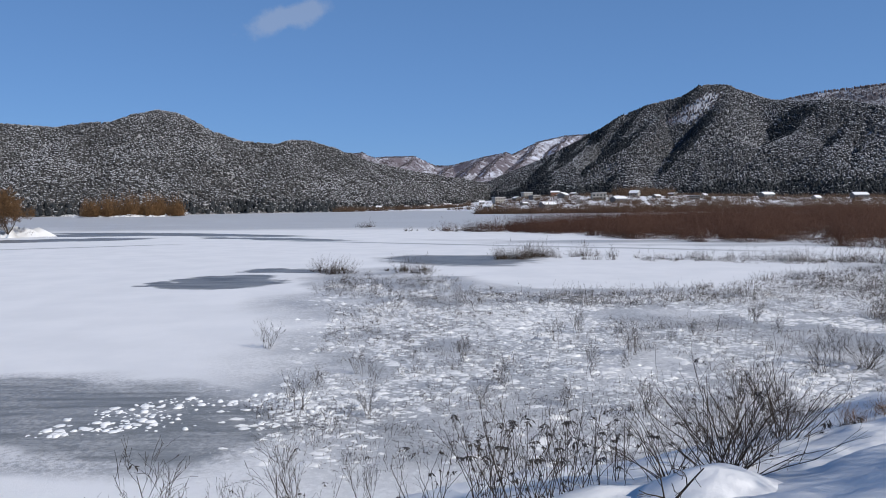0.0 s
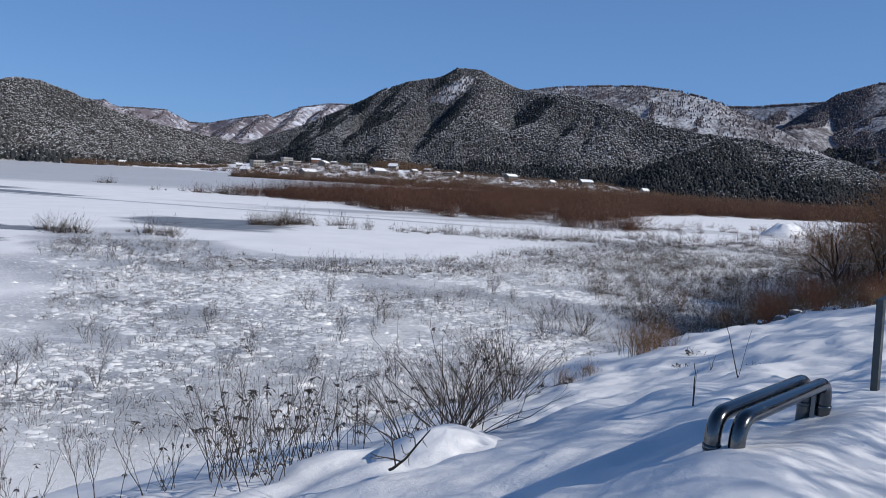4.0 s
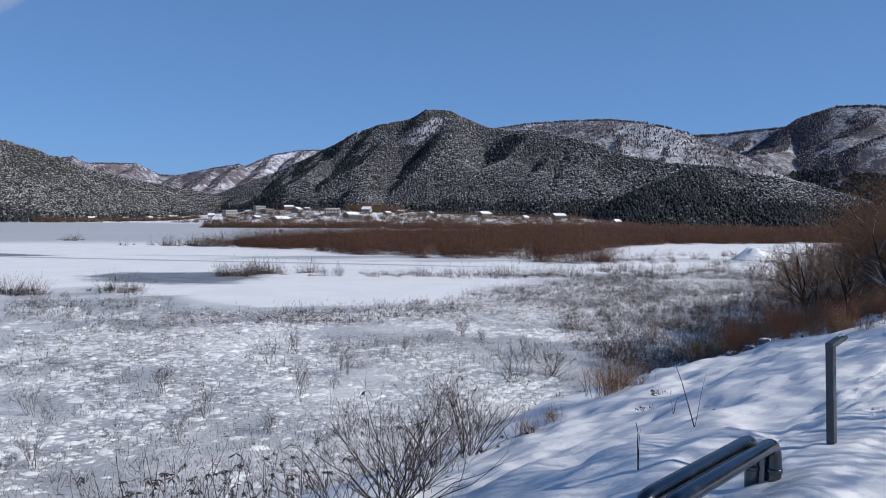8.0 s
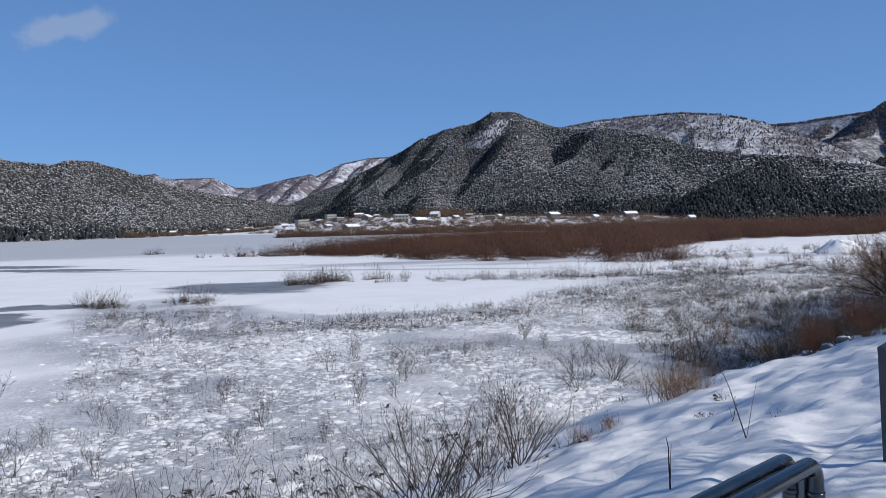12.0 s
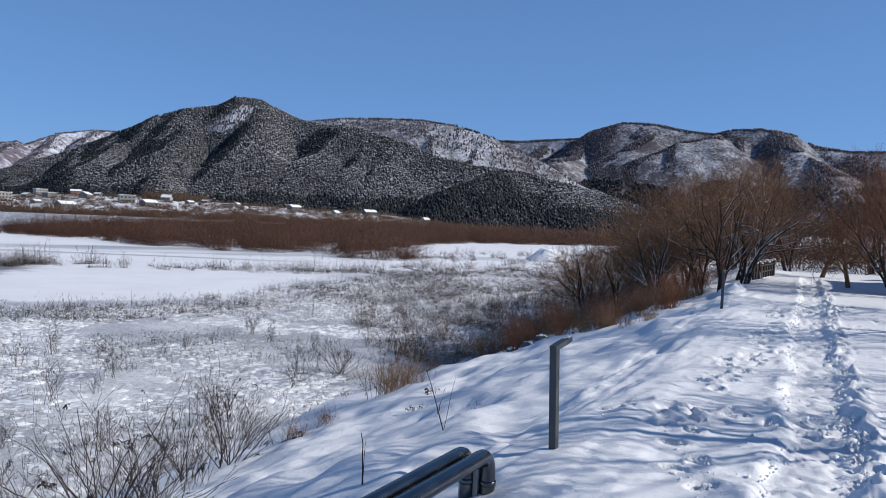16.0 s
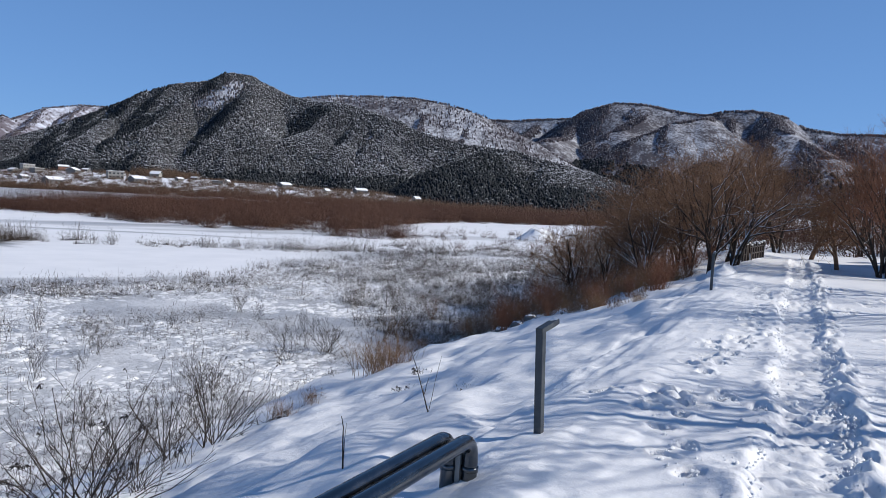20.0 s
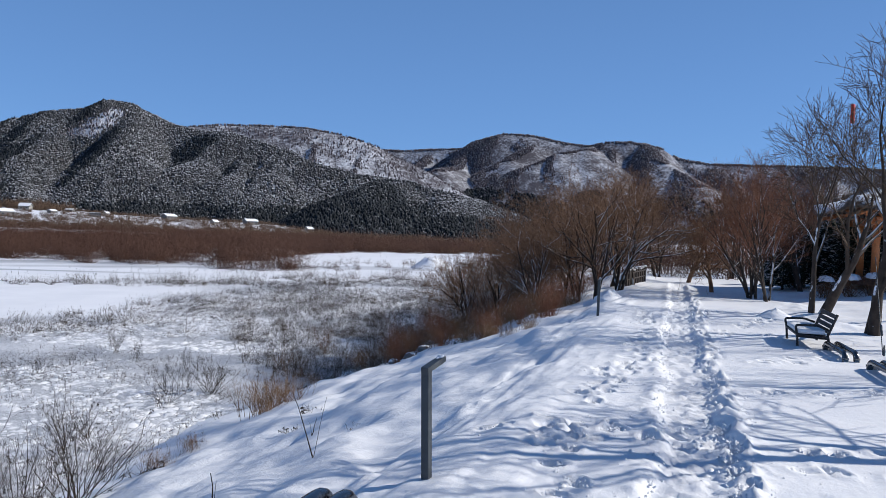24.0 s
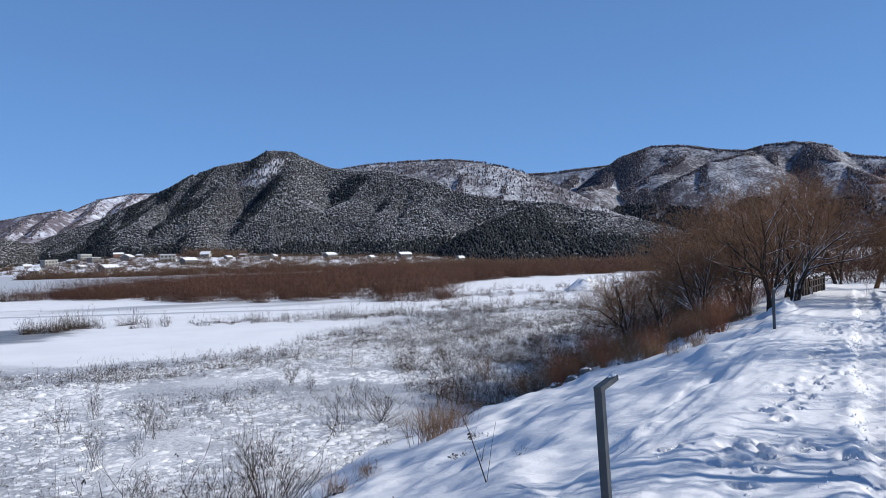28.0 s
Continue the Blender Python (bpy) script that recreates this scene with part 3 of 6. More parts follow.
def bank_z(x, y):
    """Park level, bank and lake bed, with drifts but without footprints."""
    x, y = np.asarray(x, float), np.asarray(y, float)
    u, v = x * DU[0] + y * DU[1], x * DV[0] + y * DV[1]
    edge = 1.75 + 0.35 * np.sin(u * 0.35 + 0.5) * np.exp(-((u - 12) / 14) ** 2) + 0.25 * np.clip((u - 22) / 10, 0, 2)
    w = (v - edge) / 0.55
    drop = 0.55 * 0.37 * np.where(w > 20, w, np.log1p(np.exp(np.clip(w, -30, 20))))
    z = -drop
    on_bank = np.clip((v - 1.2) / 1.3, 0, 1) * np.clip((14 - v) / 3, 0, 1)
    z = z + on_bank * ((fbm(u * 0.5, v * 0.8, 3) - 0.47) * 0.55 + (fbm(u * 1.3 + v * 0.6, v * 2.2, 9) - 0.47) * 0.15 + (fbm(u * 4.0 + v, v * 5.0, 17, 3) - 0.44) * 0.04)
    flat = 1 - np.clip((v - 0.5) / 1.5, 0, 1)
    z = z + flat * (fbm(u * 0.4, v * 0.5, 21) - 0.47) * 0.05
    # rolling swell of drifted snow on the crest
    z = z + 0.10 * np.exp(-((v - 1.55) / 0.6) ** 2) * (0.8 + 0.4 * fbm(u * 0.5, v * 0 + 2, 5))
    # uneven drifts round the bench and the trees
    z = z + 0.30 * (fbm(u * 0.9, v * 1.1, 71) - 0.36) * np.clip((-v - 2.3) / 1.2, 0, 1) * np.clip((u - 16.5) / 3, 0, 1)
    # drift against the near leg of the hoop rails, scoop at the far one
    z = z + 0.13 * np.exp(-((u - 4.5) / 0.55) ** 2 - ((v - 1.85) / 0.5) ** 2) - 0.07 * np.exp(-((u - 6.4) / 0.4) ** 2 - ((v - 1.95) / 0.4) ** 2)
    # the park rises a little under the pavilion
    z = z + 0.35 * np.clip((-v - 4.0) / 4, 0, 1) * np.clip((u - 20) / 8, 0, 1)
    return np.maximum(z, -4.7)


def ground_z(x, y):
    return float(bank_z(np.array([x]), np.array([y]))[0])


def uv_z(u, v):
    x, y = xy(u, v)
    return x, y, ground_z(x, y)


def spaced(parts):
    out = []
    for a, b, step in parts:
        out.append(np.arange(a, b, step))
    return np.concatenate(out)


grow_out = [60 * 1.28 ** k for k in range(17)]
us = np.concatenate([-np.array(grow_out[::-1]), spaced(((-55, -5, 2.0), (-5, 3.5, 0.35), (3.5, 6.5, 0.08), (6.5, 12, 0.04), (12, 17, 0.075), (17, 32, 0.15), (32, 60, 0.9))), np.array(grow_out) + 2])
vs = np.concatenate([-np.array(grow_out[::-1]), spaced(((-55, -12, 2.0), (-12, -4, 0.3), (-4, 2.4, 0.042), (2.4, 8.5, 0.13), (8.5, 14.0, 0.4), (14.0, 60, 4.0))), np.array(grow_out) + 2])
UU, VV = np.meshgrid(us, vs, indexing="ij")
GX, GY = UU * DU[0] + VV * DV[0], UU * DU[1] + VV * DV[1]
GZ = bank_z(GX, GY)
# trodden lane: a flattened, crumbled strip with a low rim
lane = -0.2 + 0.04 * np.sin(UU * 0.45) + 0.05 * np.sin(UU * 1.9)
near_lane = (np.abs(UU - 16) < 20)
inside = np.clip((0.35 - np.abs(VV - lane) + 0.10 * (fbm(UU * 3, VV * 3, 14) - 0.5)) / 0.10, 0, 1) * near_lane
rim = np.exp(-((np.abs(VV - lane) - 0.41) / 0.11) ** 2) * near_lane
GZ = GZ - inside * (0.06 - 0.10 * (fbm(UU * 9, VV * 9, 31, 2) - 0.37) - 0.03 * (hashed(UU * 83.0, VV * 61.0, 6) - 0.5)) + rim * 0.05 * np.clip(fbm(UU * 5, VV * 5, 33, 3) * 2.6 - 0.75, 0, 2)
trod = np.maximum(inside * 0.4, rim * 0.9)
GZ = GZ + np.clip((VV - 0.2) / 0.8, 0, 1) * np.clip((6.5 - VV) / 1.5, 0, 1) * (0.05 * (fbm(UU * 0.8 + VV * 0.4, VV * 3.2 - UU * 0.6, 23, 3) - 0.44) + 0.012 * (fbm(UU * 3.0, VV * 9.0 - UU * 2.0, 24, 3) - 0.44))
GZ = GZ + np.exp(-((VV - 2.3) / 1.3) ** 2) * np.clip((UU - 4) / 3, 0, 1) * 0.14 * (fbm(UU * 0.6 + VV * 0.5, VV * 4.6 + 0.4 * UU, 27, 3) - 0.44)
for pu, pv, la, lb, dep, tw in PRINTS:
    i0, i1 = np.searchsorted(us, (pu - 0.6, pu + 0.6))
    j0, j1 = np.searchsorted(vs, (pv - 0.6, pv + 0.6))
    du_, dv_ = UU[i0:i1, j0:j1] - pu, VV[i0:i1, j0:j1] - pv
    a_, b_ = du_ * math.cos(tw) + dv_ * math.sin(tw), -du_ * math.sin(tw) + dv_ * math.cos(tw)
    r_ = np.sqrt((a_ / la) ** 2 + (b_ / lb) ** 2)
    GZ[i0:i1, j0:j1] += dep * np.clip(2.0 * (1.12 - r_) + 0.9 * (fbm(UU[i0:i1, j0:j1] * 9, VV[i0:i1, j0:j1] * 9, 55, 2) - 0.37), 0, 1) + 0.022 * np.exp(-((r_ - 1.55) / 0.35) ** 2)
    trod[i0:i1, j0:j1] = np.maximum(trod[i0:i1, j0:j1], np.exp(-(np.maximum(r_ - 0.8, 0) / 0.7) ** 2))
GZ = GZ + trod * (0.055 * (fbm(UU * 9, VV * 9, 57, 3) - 0.44) + 0.022 * (hashed(UU * 91.0, VV * 57.0, 5) - 0.5))
n_u, n_v = len(us), len(vs)
ids = np.arange(n_u * n_v).reshape(n_u, n_v)
g_faces = np.stack([ids[:-1, :-1], ids[1:, :-1], ids[1:, 1:], ids[:-1, 1:]], -1).reshape(-1, 4)
solo("ground", mesh_of("ground", np.stack([GX, GY, GZ], -1), g_faces, M_SNOW, True), "snow-covered park ground and bank with trodden footpath and drifts", "ground", kind="structure")

# the frozen lake: one flat sheet, from the foot of the bank to the far shore
lx, ly = np.meshgrid(np.linspace(-900, 900, 60), np.linspace(-420, 900, 60), indexing="ij")
ids = np.arange(3600).reshape(60, 60)
l_faces = np.stack([ids[:-1, :-1], ids[1:, :-1], ids[1:, 1:], ids[:-1, 1:]], -1).reshape(-1, 4)
solo("lake_ice", mesh_of("lake_ice", np.stack([lx, ly, np.full_like(lx, LAKE_Z)], -1), l_faces, M_LAKE), "frozen lake with snow sheets, bare grey ice and dark patches", "frozen lake", kind="structure")


# ---- far land and hills ----
def polar(az0, az1, n_az, r0, r1, n_r):
    a = np.radians(np.linspace(az0, az1, n_az))
    r = np.linspace(r0, r1, n_r)
    A, Rr = np.meshgrid(a, r, indexing="ij")
    return Rr * np.sin(A), Rr * np.cos(A), A, Rr


def chain(*nodes):
    """A ridge line: bearing in degrees, distance and height of each node."""
    return tuple((d * math.sin(radians(az)), d * math.cos(radians(az)), h) for az, d, h in nodes)


# each hill: its crest, then the spurs that run from it down towards the lake
LEFT = (chain((-62, 820, 84), (-45, 805, 92), (-38.5, 800, 102), (-36.4, 800, 94), (-34.8, 800, 83), (-32, 800, 80), (-27.9, 800, 77.5), (-25.8, 790, 83), (-23.8, 790, 84),
              (-22.6, 790, 93), (-21.3, 790, 97), (-20.5, 790, 95.5), (-19.4, 792, 85.5), (-17.4, 795, 76), (-15.4, 800, 68.3), (-12.9, 810, 66)),
        chain((-12.9, 810, 66), (-11.8, 815, 71), (-10.6, 820, 71), (-9.1, 830, 65.5), (-7.8, 840, 58), (-5.6, 860, 49), (-3, 890, 42), (-0.3, 910, 35), (4, 930, 24)),
        chain((-21.3, 790, 96), (-22.4, 710, 58), (-23.6, 620, 0)), chain((-25.8, 790, 82), (-28.2, 690, 44), (-30, 600, 0)), chain((-37.5, 800, 97), (-35.5, 700, 52), (-34, 600, 0)),
        chain((-16.8, 796, 73), (-17.6, 700, 36), (-18.6, 610, 0)), chain((-11.4, 815, 70), (-13.4, 720, 36), (-14.6, 620, 0)), chain((-8, 838, 59), (-9.2, 740, 26), (-10.2, 640, 0)), chain((-44, 805, 91), (-43, 600, 0)))
MAIN = (chain((3.0, 935, 26), (6.3, 920, 46.5), (9.4, 900, 64.5), (11.5, 890, 80.5), (14, 880, 100.5), (16.1, 870, 111.5), (18.3, 862, 117), (19.6, 860, 127), (20.9, 858, 125.5), (22.4, 852, 115),
              (24, 842, 105), (26, 815, 97.5), (27.8, 790, 95.5), (29.8, 775, 87), (32.2, 755, 77.5)),
        chain((32.2, 755, 77.5), (34.6, 735, 63.5), (37.2, 720, 55), (41, 700, 49), (44.5, 690, 39), (47.5, 680, 28), (50, 670, 18), (54, 660, 0)),
        chain((21.2, 857, 122), (20.5, 745, 66), (19.4, 620, 0)), chain((16.6, 868, 110), (15.0, 750, 56), (14.0, 625, 0)), chain((11.5, 890, 79), (9.8, 650, 0)),
        chain((27.6, 790, 95), (25.7, 735, 59.5), (23.8, 685, 33), (20.9, 615, 3)), chain((32.2, 754, 77), (31.3, 705, 51), (29.9, 650, 22), (28.5, 600, 0)), chain((29.9, 774, 85), (28.2, 700, 45), (26.4, 620, 0)),
        chain((41.0, 690, 46), (39.3, 640, 40.5), (37.6, 605, 29.5), (36.2, 585, 20), (34.4, 560, -3)), chain((46.5, 680, 32), (44, 630, 26), (41, 580, 4)))
COL = (chain((-12, 2300, 160), (-9, 2300, 166), (-7.3, 2300, 159), (-6.5, 2300, 165), (-5.6, 2320, 149), (-4.3, 2350, 154), (-2.3, 2400, 158), (-0.7, 2400, 126), (0.6, 2380, 126), (3.2, 2300, 147),
             (4.8, 2280, 158), (5.3, 2300, 151), (7.2, 2380, 196), (9.4, 2420, 218), (11, 2430, 221), (14, 2450, 214), (20, 2450, 170)),
       chain((-6.5, 2300, 164), (-8.6, 1950, 60), (-9.4, 1850, 20)), chain((-2.3, 2400, 157), (-4.8, 2080, 70), (-5.6, 1950, 20)), chain((-4.3, 2350, 152), (-6.6, 2050, 60)), chain((0.6, 2380, 125), (-1.2, 2050, 40)),
       chain((4.8, 2280, 157), (2.8, 2000, 70), (2.0, 1900, 20)), chain((3.2, 2300, 146), (1.0, 2030, 60)), chain((7.4, 2385, 198), (5.4, 2080, 90), (4.6, 1950, 30)), chain((9.6, 2420, 217), (8.2, 2150, 130), (6.6, 1950, 30)), chain((12, 2435, 219), (10.2, 2050, 80)))
REAR = (chain((20, 1290, 118), (22.5, 1280, 138), (25, 1270, 158), (27.2, 1260, 164), (30, 1250, 166), (33.3, 1240, 165.5), (36, 1230, 158), (37.8, 1220, 147), (39, 1205, 129), (40.9, 1180, 92), (43, 1150, 50), (45, 1130, 10)),
        chain((30, 1250, 162), (28.6, 1080, 76), (28, 1000, 30)), chain((34.8, 1235, 158), (33.2, 1080, 74), (32.4, 1000, 30)), chain((37.8, 1220, 146), (36.8, 1080, 66), (36.2, 1000, 20)), chain((26, 1265, 158), (24.6, 1050, 50)))
RIGHT = (chain((34, 1760, 180), (39.2, 1740, 191), (41.2, 1730, 191), (43.4, 1715, 196), (45.6, 1690, 197)),
         chain((45.6, 1610, 186), (46.8, 1595, 204), (48.8, 1580, 219), (51, 1570, 216), (53.6, 1560, 200), (55.4, 1550, 193), (56.7, 1545, 201), (58.4, 1540, 202), (60.5, 1530, 190), (62.1, 1520, 166), (64.2, 1510, 155),
               (70.6, 1500, 150), (80, 1500, 135), (95, 1500, 105)),
         chain((55.6, 1548, 190), (55.2, 1420, 171), (53.3, 1395, 160), (51.2, 1360, 135), (48.6, 1310, 84), (46.5, 1250, 30)), chain((51.5, 1568, 212), (49.5, 1450, 150), (47.2, 1330, 84), (45.4, 1230, 30)),
         chain((46.2, 1600, 190), (45.4, 1480, 135), (44.0, 1370, 118), (42.2, 1280, 70), (41, 1220, 20)), chain((43.2, 1715, 192), (41.6, 1560, 120), (40.6, 1420, 40)), chain((59.2, 1538, 198), (61.2, 1400, 146), (63.6, 1300, 98), (66, 1220, 40)),
         chain((57.2, 1544, 198), (57.0, 1400, 130), (56, 1260, 50)), chain((64.2, 1510, 152), (66.5, 1360, 90), (68, 1240, 30)), chain((72, 1500, 146), (73, 1250, 30)), chain((84, 1500, 126), (83, 1250, 30)))


def ridge_z(x, y, chains, slope, spur_slope, blunt):
    """Height under the highest ridge and the distance from that ridge's line."""
    wx = x + 26 * (fbm(x / 110, y / 110, 61, 3) - 0.44) + 9 * (fbm(x / 30, y / 30, 63, 2) - 0.37)
    wy = y + 26 * (fbm(x / 110, y / 110, 62, 3) - 0.44) + 9 * (fbm(x / 30, y / 30, 64, 2) - 0.37)
    z, near = np.full_like(x, -60.0), np.full_like(x, 900.0)
    for k, line in enumerate(chains):
        crest = k == 0 or len(line) > 8
        qx, qy = (x, y) if crest else (wx, wy)
        s = slope if crest else spur_slope
        for (ax, ay, ah), (bx, by, bh) in zip(line, line[1:]):
            lx, ly = bx - ax, by - ay
            t = np.clip(((qx - ax) * lx + (qy - ay) * ly) / (lx * lx + ly * ly), 0, 1)
            off = np.hypot(qx - ax - lx * t, qy - ay - ly * t)
            h = ah + (bh - ah) * t - s * (np.sqrt(off * off + blunt * blunt) - blunt)
            near = np.where(h > z, off, near)
            z = np.maximum(z, h)
    return z, near


def hill_z(x, y, chains, slope, spur_slope, blunt):
    """Ridges and gullies, with small knolls and hollows on the slopes."""
    z, near = ridge_z(x, y, chains, slope, spur_slope, blunt)
    rough = np.clip(near / 40, 0.15, 1)
    z = z + rough * (9 * (fbm(x / 70, y / 70, 65, 3) - 0.44) + 5 * (fbm(x / 24, y / 24, 66, 2) - 0.37))
    return np.maximum(z, -9.0), near


SHAPE = {"left": (LEFT, 0.62, 0.55, 10), "main": (MAIN, 0.84, 0.6, 8), "col": (COL, 0.85, 0.62, 10), "rear": (REAR, 0.72, 0.5, 14), "right": (RIGHT, 0.85, 0.62, 14)}


def hill(name, label, which, span, n_az, r0, r1, n_r, mat):
    x, y, A, Rr = polar(*span, n_az, r0, r1, n_r)
    z, _ = hill_z(x, y, *SHAPE[which])
    ids = np.arange(n_az * n_r).reshape(n_az, n_r)
    f = np.stack([ids[:-1, :-1], ids[:-1, 1:], ids[1:, 1:], ids[1:, :-1]], -1).reshape(-1, 4)
    ob = thing(name, label, "hill")
    part("slope", mesh_of(name, np.stack([x, y, z], -1), f, mat, True), mat, ob)
    return ob


def far_land_z(x, y):
    """Land beyond the lake, rising slowly to the foot of the hills."""
    r, a = np.hypot(x, y), np.degrees(np.arctan2(x, y))
    s = 1 / (1 + np.exp(-np.clip((a - 3.0) / 2.2, -30, 30)))
    shore = 640 * (1 - s) + 385 * s + 18 * (fbm(x / 60, y / 60, 4) - 0.5)
    top = 3.0 - 4.2 / (1 + np.exp(-np.clip((a - 35.5) / 0.9, -30, 30))) + 7.5 * np.exp(-((a - 12) / 10) ** 4) + 3.8 * np.exp(-((a - 27) / 6.0) ** 4)
    return -4.6 + np.clip((r - shore) / 25, 0, 1) * 1.6 + np.clip((r - shore) / 190, 0, 1) * top


x, y, A, Rr = polar(-60, 85, 300, 330, 1500, 110)
ids = np.arange(300 * 110).reshape(300, 110)
f = np.stack([ids[:-1, :-1], ids[:-1, 1:], ids[1:, 1:], ids[1:, :-1]], -1).reshape(-1, 4)
solo("far_shore", mesh_of("far_shore", np.stack([x, y, far_land_z(x, y)], -1), f, M_LAND, True), "snowy fields along the far lake shore", "land", kind="structure")

h_left = hill("wooded_hill", "long snowy hill covered in pines across the lake", "left", (-62, 6), 320, 540, 1000, 120, M_HILL)
h_main = hill("wooded_hill", "dark pine-covered hill with a rounded snowy summit", "main", (0, 60), 340, 500, 1010, 140, M_HILL)
h_col = hill("distant_ridge", "distant ridge with bare snowy slopes behind the valley", "col", (-16, 22), 300, 1780, 2800, 110, M_HILL_HAZY)
h_rear = hill("distant_ridge", "broad snow-streaked ridge of leafless woods", "rear", (16, 47), 220, 950, 1600, 100, M_HILL_BARE)
h_right = hill("distant_ridge", "brown and white rounded mountains with leafless woods", "right", (30, 115), 460, 1120, 2100, 160, M_HILL_BARE)


def forest(parent, name, which, span, r0, r1, count, seed, mat, height, width, low, keep=None, label="", slim=False):
    """Small trees strewn over the slope that faces the lake, one uneven crown each."""
    rng = np.random.default_rng(seed)
    a = np.radians(rng.uniform(*span, count * 4))
    r = np.sqrt(rng.uniform(r0 * r0, r1 * r1, count * 4))
    x, y = r * np.sin(a), r * np.cos(a)
    z, near = hill_z(x, y, *SHAPE[which])
    front, _ = hill_z(x * 0.985, y * 0.985, *SHAPE[which])
    zx, _ = hill_z(x + 8, y, *SHAPE[which])
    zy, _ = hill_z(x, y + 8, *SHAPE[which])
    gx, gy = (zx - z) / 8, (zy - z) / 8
    # sunlight on the slope; keep() plants darker trees by it to deepen shade
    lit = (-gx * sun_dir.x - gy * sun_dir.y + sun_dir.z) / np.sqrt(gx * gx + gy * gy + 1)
    ok = (z > low) & (z - front > -7.0)
    if keep is not None:
        ok &= keep(x, y, z, near, lit, rng)
    x, y, z = x[ok][:count], y[ok][:count], z[ok][:count]
    n, sides = len(x), 4
    h = height * rng.uniform(0.6, 1.3, n)
    w = width * rng.uniform(0.65, 1.3, n)
    ang = np.arange(sides) * 2 * np.pi / sides + rng.uniform(0, 6.28, (n, 1))
    V = np.empty((n, 2 * sides + 1, 3))
    for row, (k, q) in enumerate(((1.0, 0.1), (0.9, 0.62)) if not slim else ((0.8, -0.1), (1.0, 0.6))):
        rr = w[:, None] * k * rng.uniform(0.6, 1.3, (n, sides))
        V[:, row * sides:(row + 1) * sides, 0] = x[:, None] + np.cos(ang + row * 0.6) * rr
        V[:, row * sides:(row + 1) * sides, 1] = y[:, None] + np.sin(ang + row * 0.6) * rr
        V[:, row * sides:(row + 1) * sides, 2] = z[:, None] + h[:, None] * (q + rng.uniform(-0.16, 0.16, (n, sides)))
    V[:, -1] = np.stack([x + rng.normal(0, 0.3, n) * width, y + rng.normal(0, 0.3, n) * width, z + h], -1)
    F = []
    for j in range(sides):
        j2 = (j + 1) % sides
        F += [[j, j2, sides + j2], [j, sides + j2, sides + j], [sides + j, sides + j2, 2 * sides]]
    F = (np.arange(n)[:, None, None] * (2 * sides + 1) + np.array(F)[None]).reshape(-1, 3)
    ob = part(name, mesh_of(name, V, F, mat), mat, parent, label)
    return tagged(ob, kind="stuff")


def strip_of(x, y, z):
    """The bare strip under the main summit: 1 inside."""
    a = np.degrees(np.arctan2(x, y))
    t = np.clip((z - 82) / 34, 0, 1)
    return np.exp(-((a - 17.7 - 2.5 * t) / (1.6 - 0.7 * t)) ** 4) * np.clip((z - 76) / 8, 0, 1) * np.clip((122 - z) / 6, 0, 1)


def knoll_of(x, y):
    """1 on the dark knoll in front of the main hill."""
    return np.exp(-((x - 352) / 62) ** 4 - ((y - 478) / 48) ** 4)


def main_pines(x, y, z, near, lit, rng):
    gone = np.maximum(strip_of(x, y, z) * 0.97, 0.5 * (fbm(x / 40, y / 90, 41, 3) > 0.54))
    gone = np.maximum(gone, knoll_of(x, y) * 0.8)
    return rng.uniform(0, 1, len(x)) > gone


def strip_wood(x, y, z, near, lit, rng):
    return strip_of(x, y, z) > rng.uniform(0.2, 0.6, len(x))


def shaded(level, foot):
    """Dark trees along the foot of the hill and, to paint in shade, on slopes turned from the sun."""
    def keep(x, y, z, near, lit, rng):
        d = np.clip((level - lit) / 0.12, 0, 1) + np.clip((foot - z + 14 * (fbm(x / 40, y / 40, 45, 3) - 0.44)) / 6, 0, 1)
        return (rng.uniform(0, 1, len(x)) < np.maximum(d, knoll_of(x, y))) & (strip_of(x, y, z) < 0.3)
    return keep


def crest_wood(band, rest, dark=0.16):
    """Leafless woods along the ridges, thin between; added on slopes turned from the sun to paint in their shade."""
    def keep(x, y, z, near, lit, rng):
        d = np.maximum(rest, np.clip((band * (0.5 + 1.2 * fbm(x / 60, y / 60, 46, 3)) - near) / 12, 0, 1))
        # brown trees where sunlight is weak: the slope's shade put into colour
        d = np.maximum(d, 0.8 * np.clip((dark - lit + 0.35 * (fbm(x / 70, y / 70, 48, 3) - 0.44)) / 0.1, 0, 1))
        return rng.uniform(0, 1, len(x)) < d
    return keep


def rear_wood(x, y, z, near, lit, rng):
    a = np.degrees(np.arctan2(x, y))
    field = np.exp(-((z - 133 + (a - 31.5) * 7.0) / 6) ** 4) * (fbm(x / 26, y / 26, 77, 3) > 0.36) * (a > 31.0) * (a < 38.5)
    return crest_wood(7, 0.06, 0.05)(x, y, z, near, lit, rng) & (rng.uniform(0, 1, len(x)) > field)


def low_pines(x, y, z, near, lit, rng):
    return (z < 74 + 60 * (fbm(x / 90, y / 90, 51, 3) - 0.44)) & (fbm(x / 45, y / 45, 52, 3) > rng.uniform(0.22, 0.5, len(x)))


forest(h_left, "pine_wood", "left", (-60, 4), 545, 930, 76000, 1, M_FIR_SNOWY, 2.7, 1.45, -3.2, main_pines, "pine wood loaded with snow")
forest(h_main, "pine_wood", "main", (1, 58), 505, 930, 95000, 2, M_FIR, 2.6, 1.3, -3.2, main_pines, "snow-dusted pine wood")
forest(h_main, "dark_pine_wood", "main", (1, 58), 505, 900, 40000, 3, M_FIR_DARK_SHADE, 4.2, 1.4, -4.0, shaded(0.26, 15), "dark pines that paint in shade on unlit slopes, and line the foot")
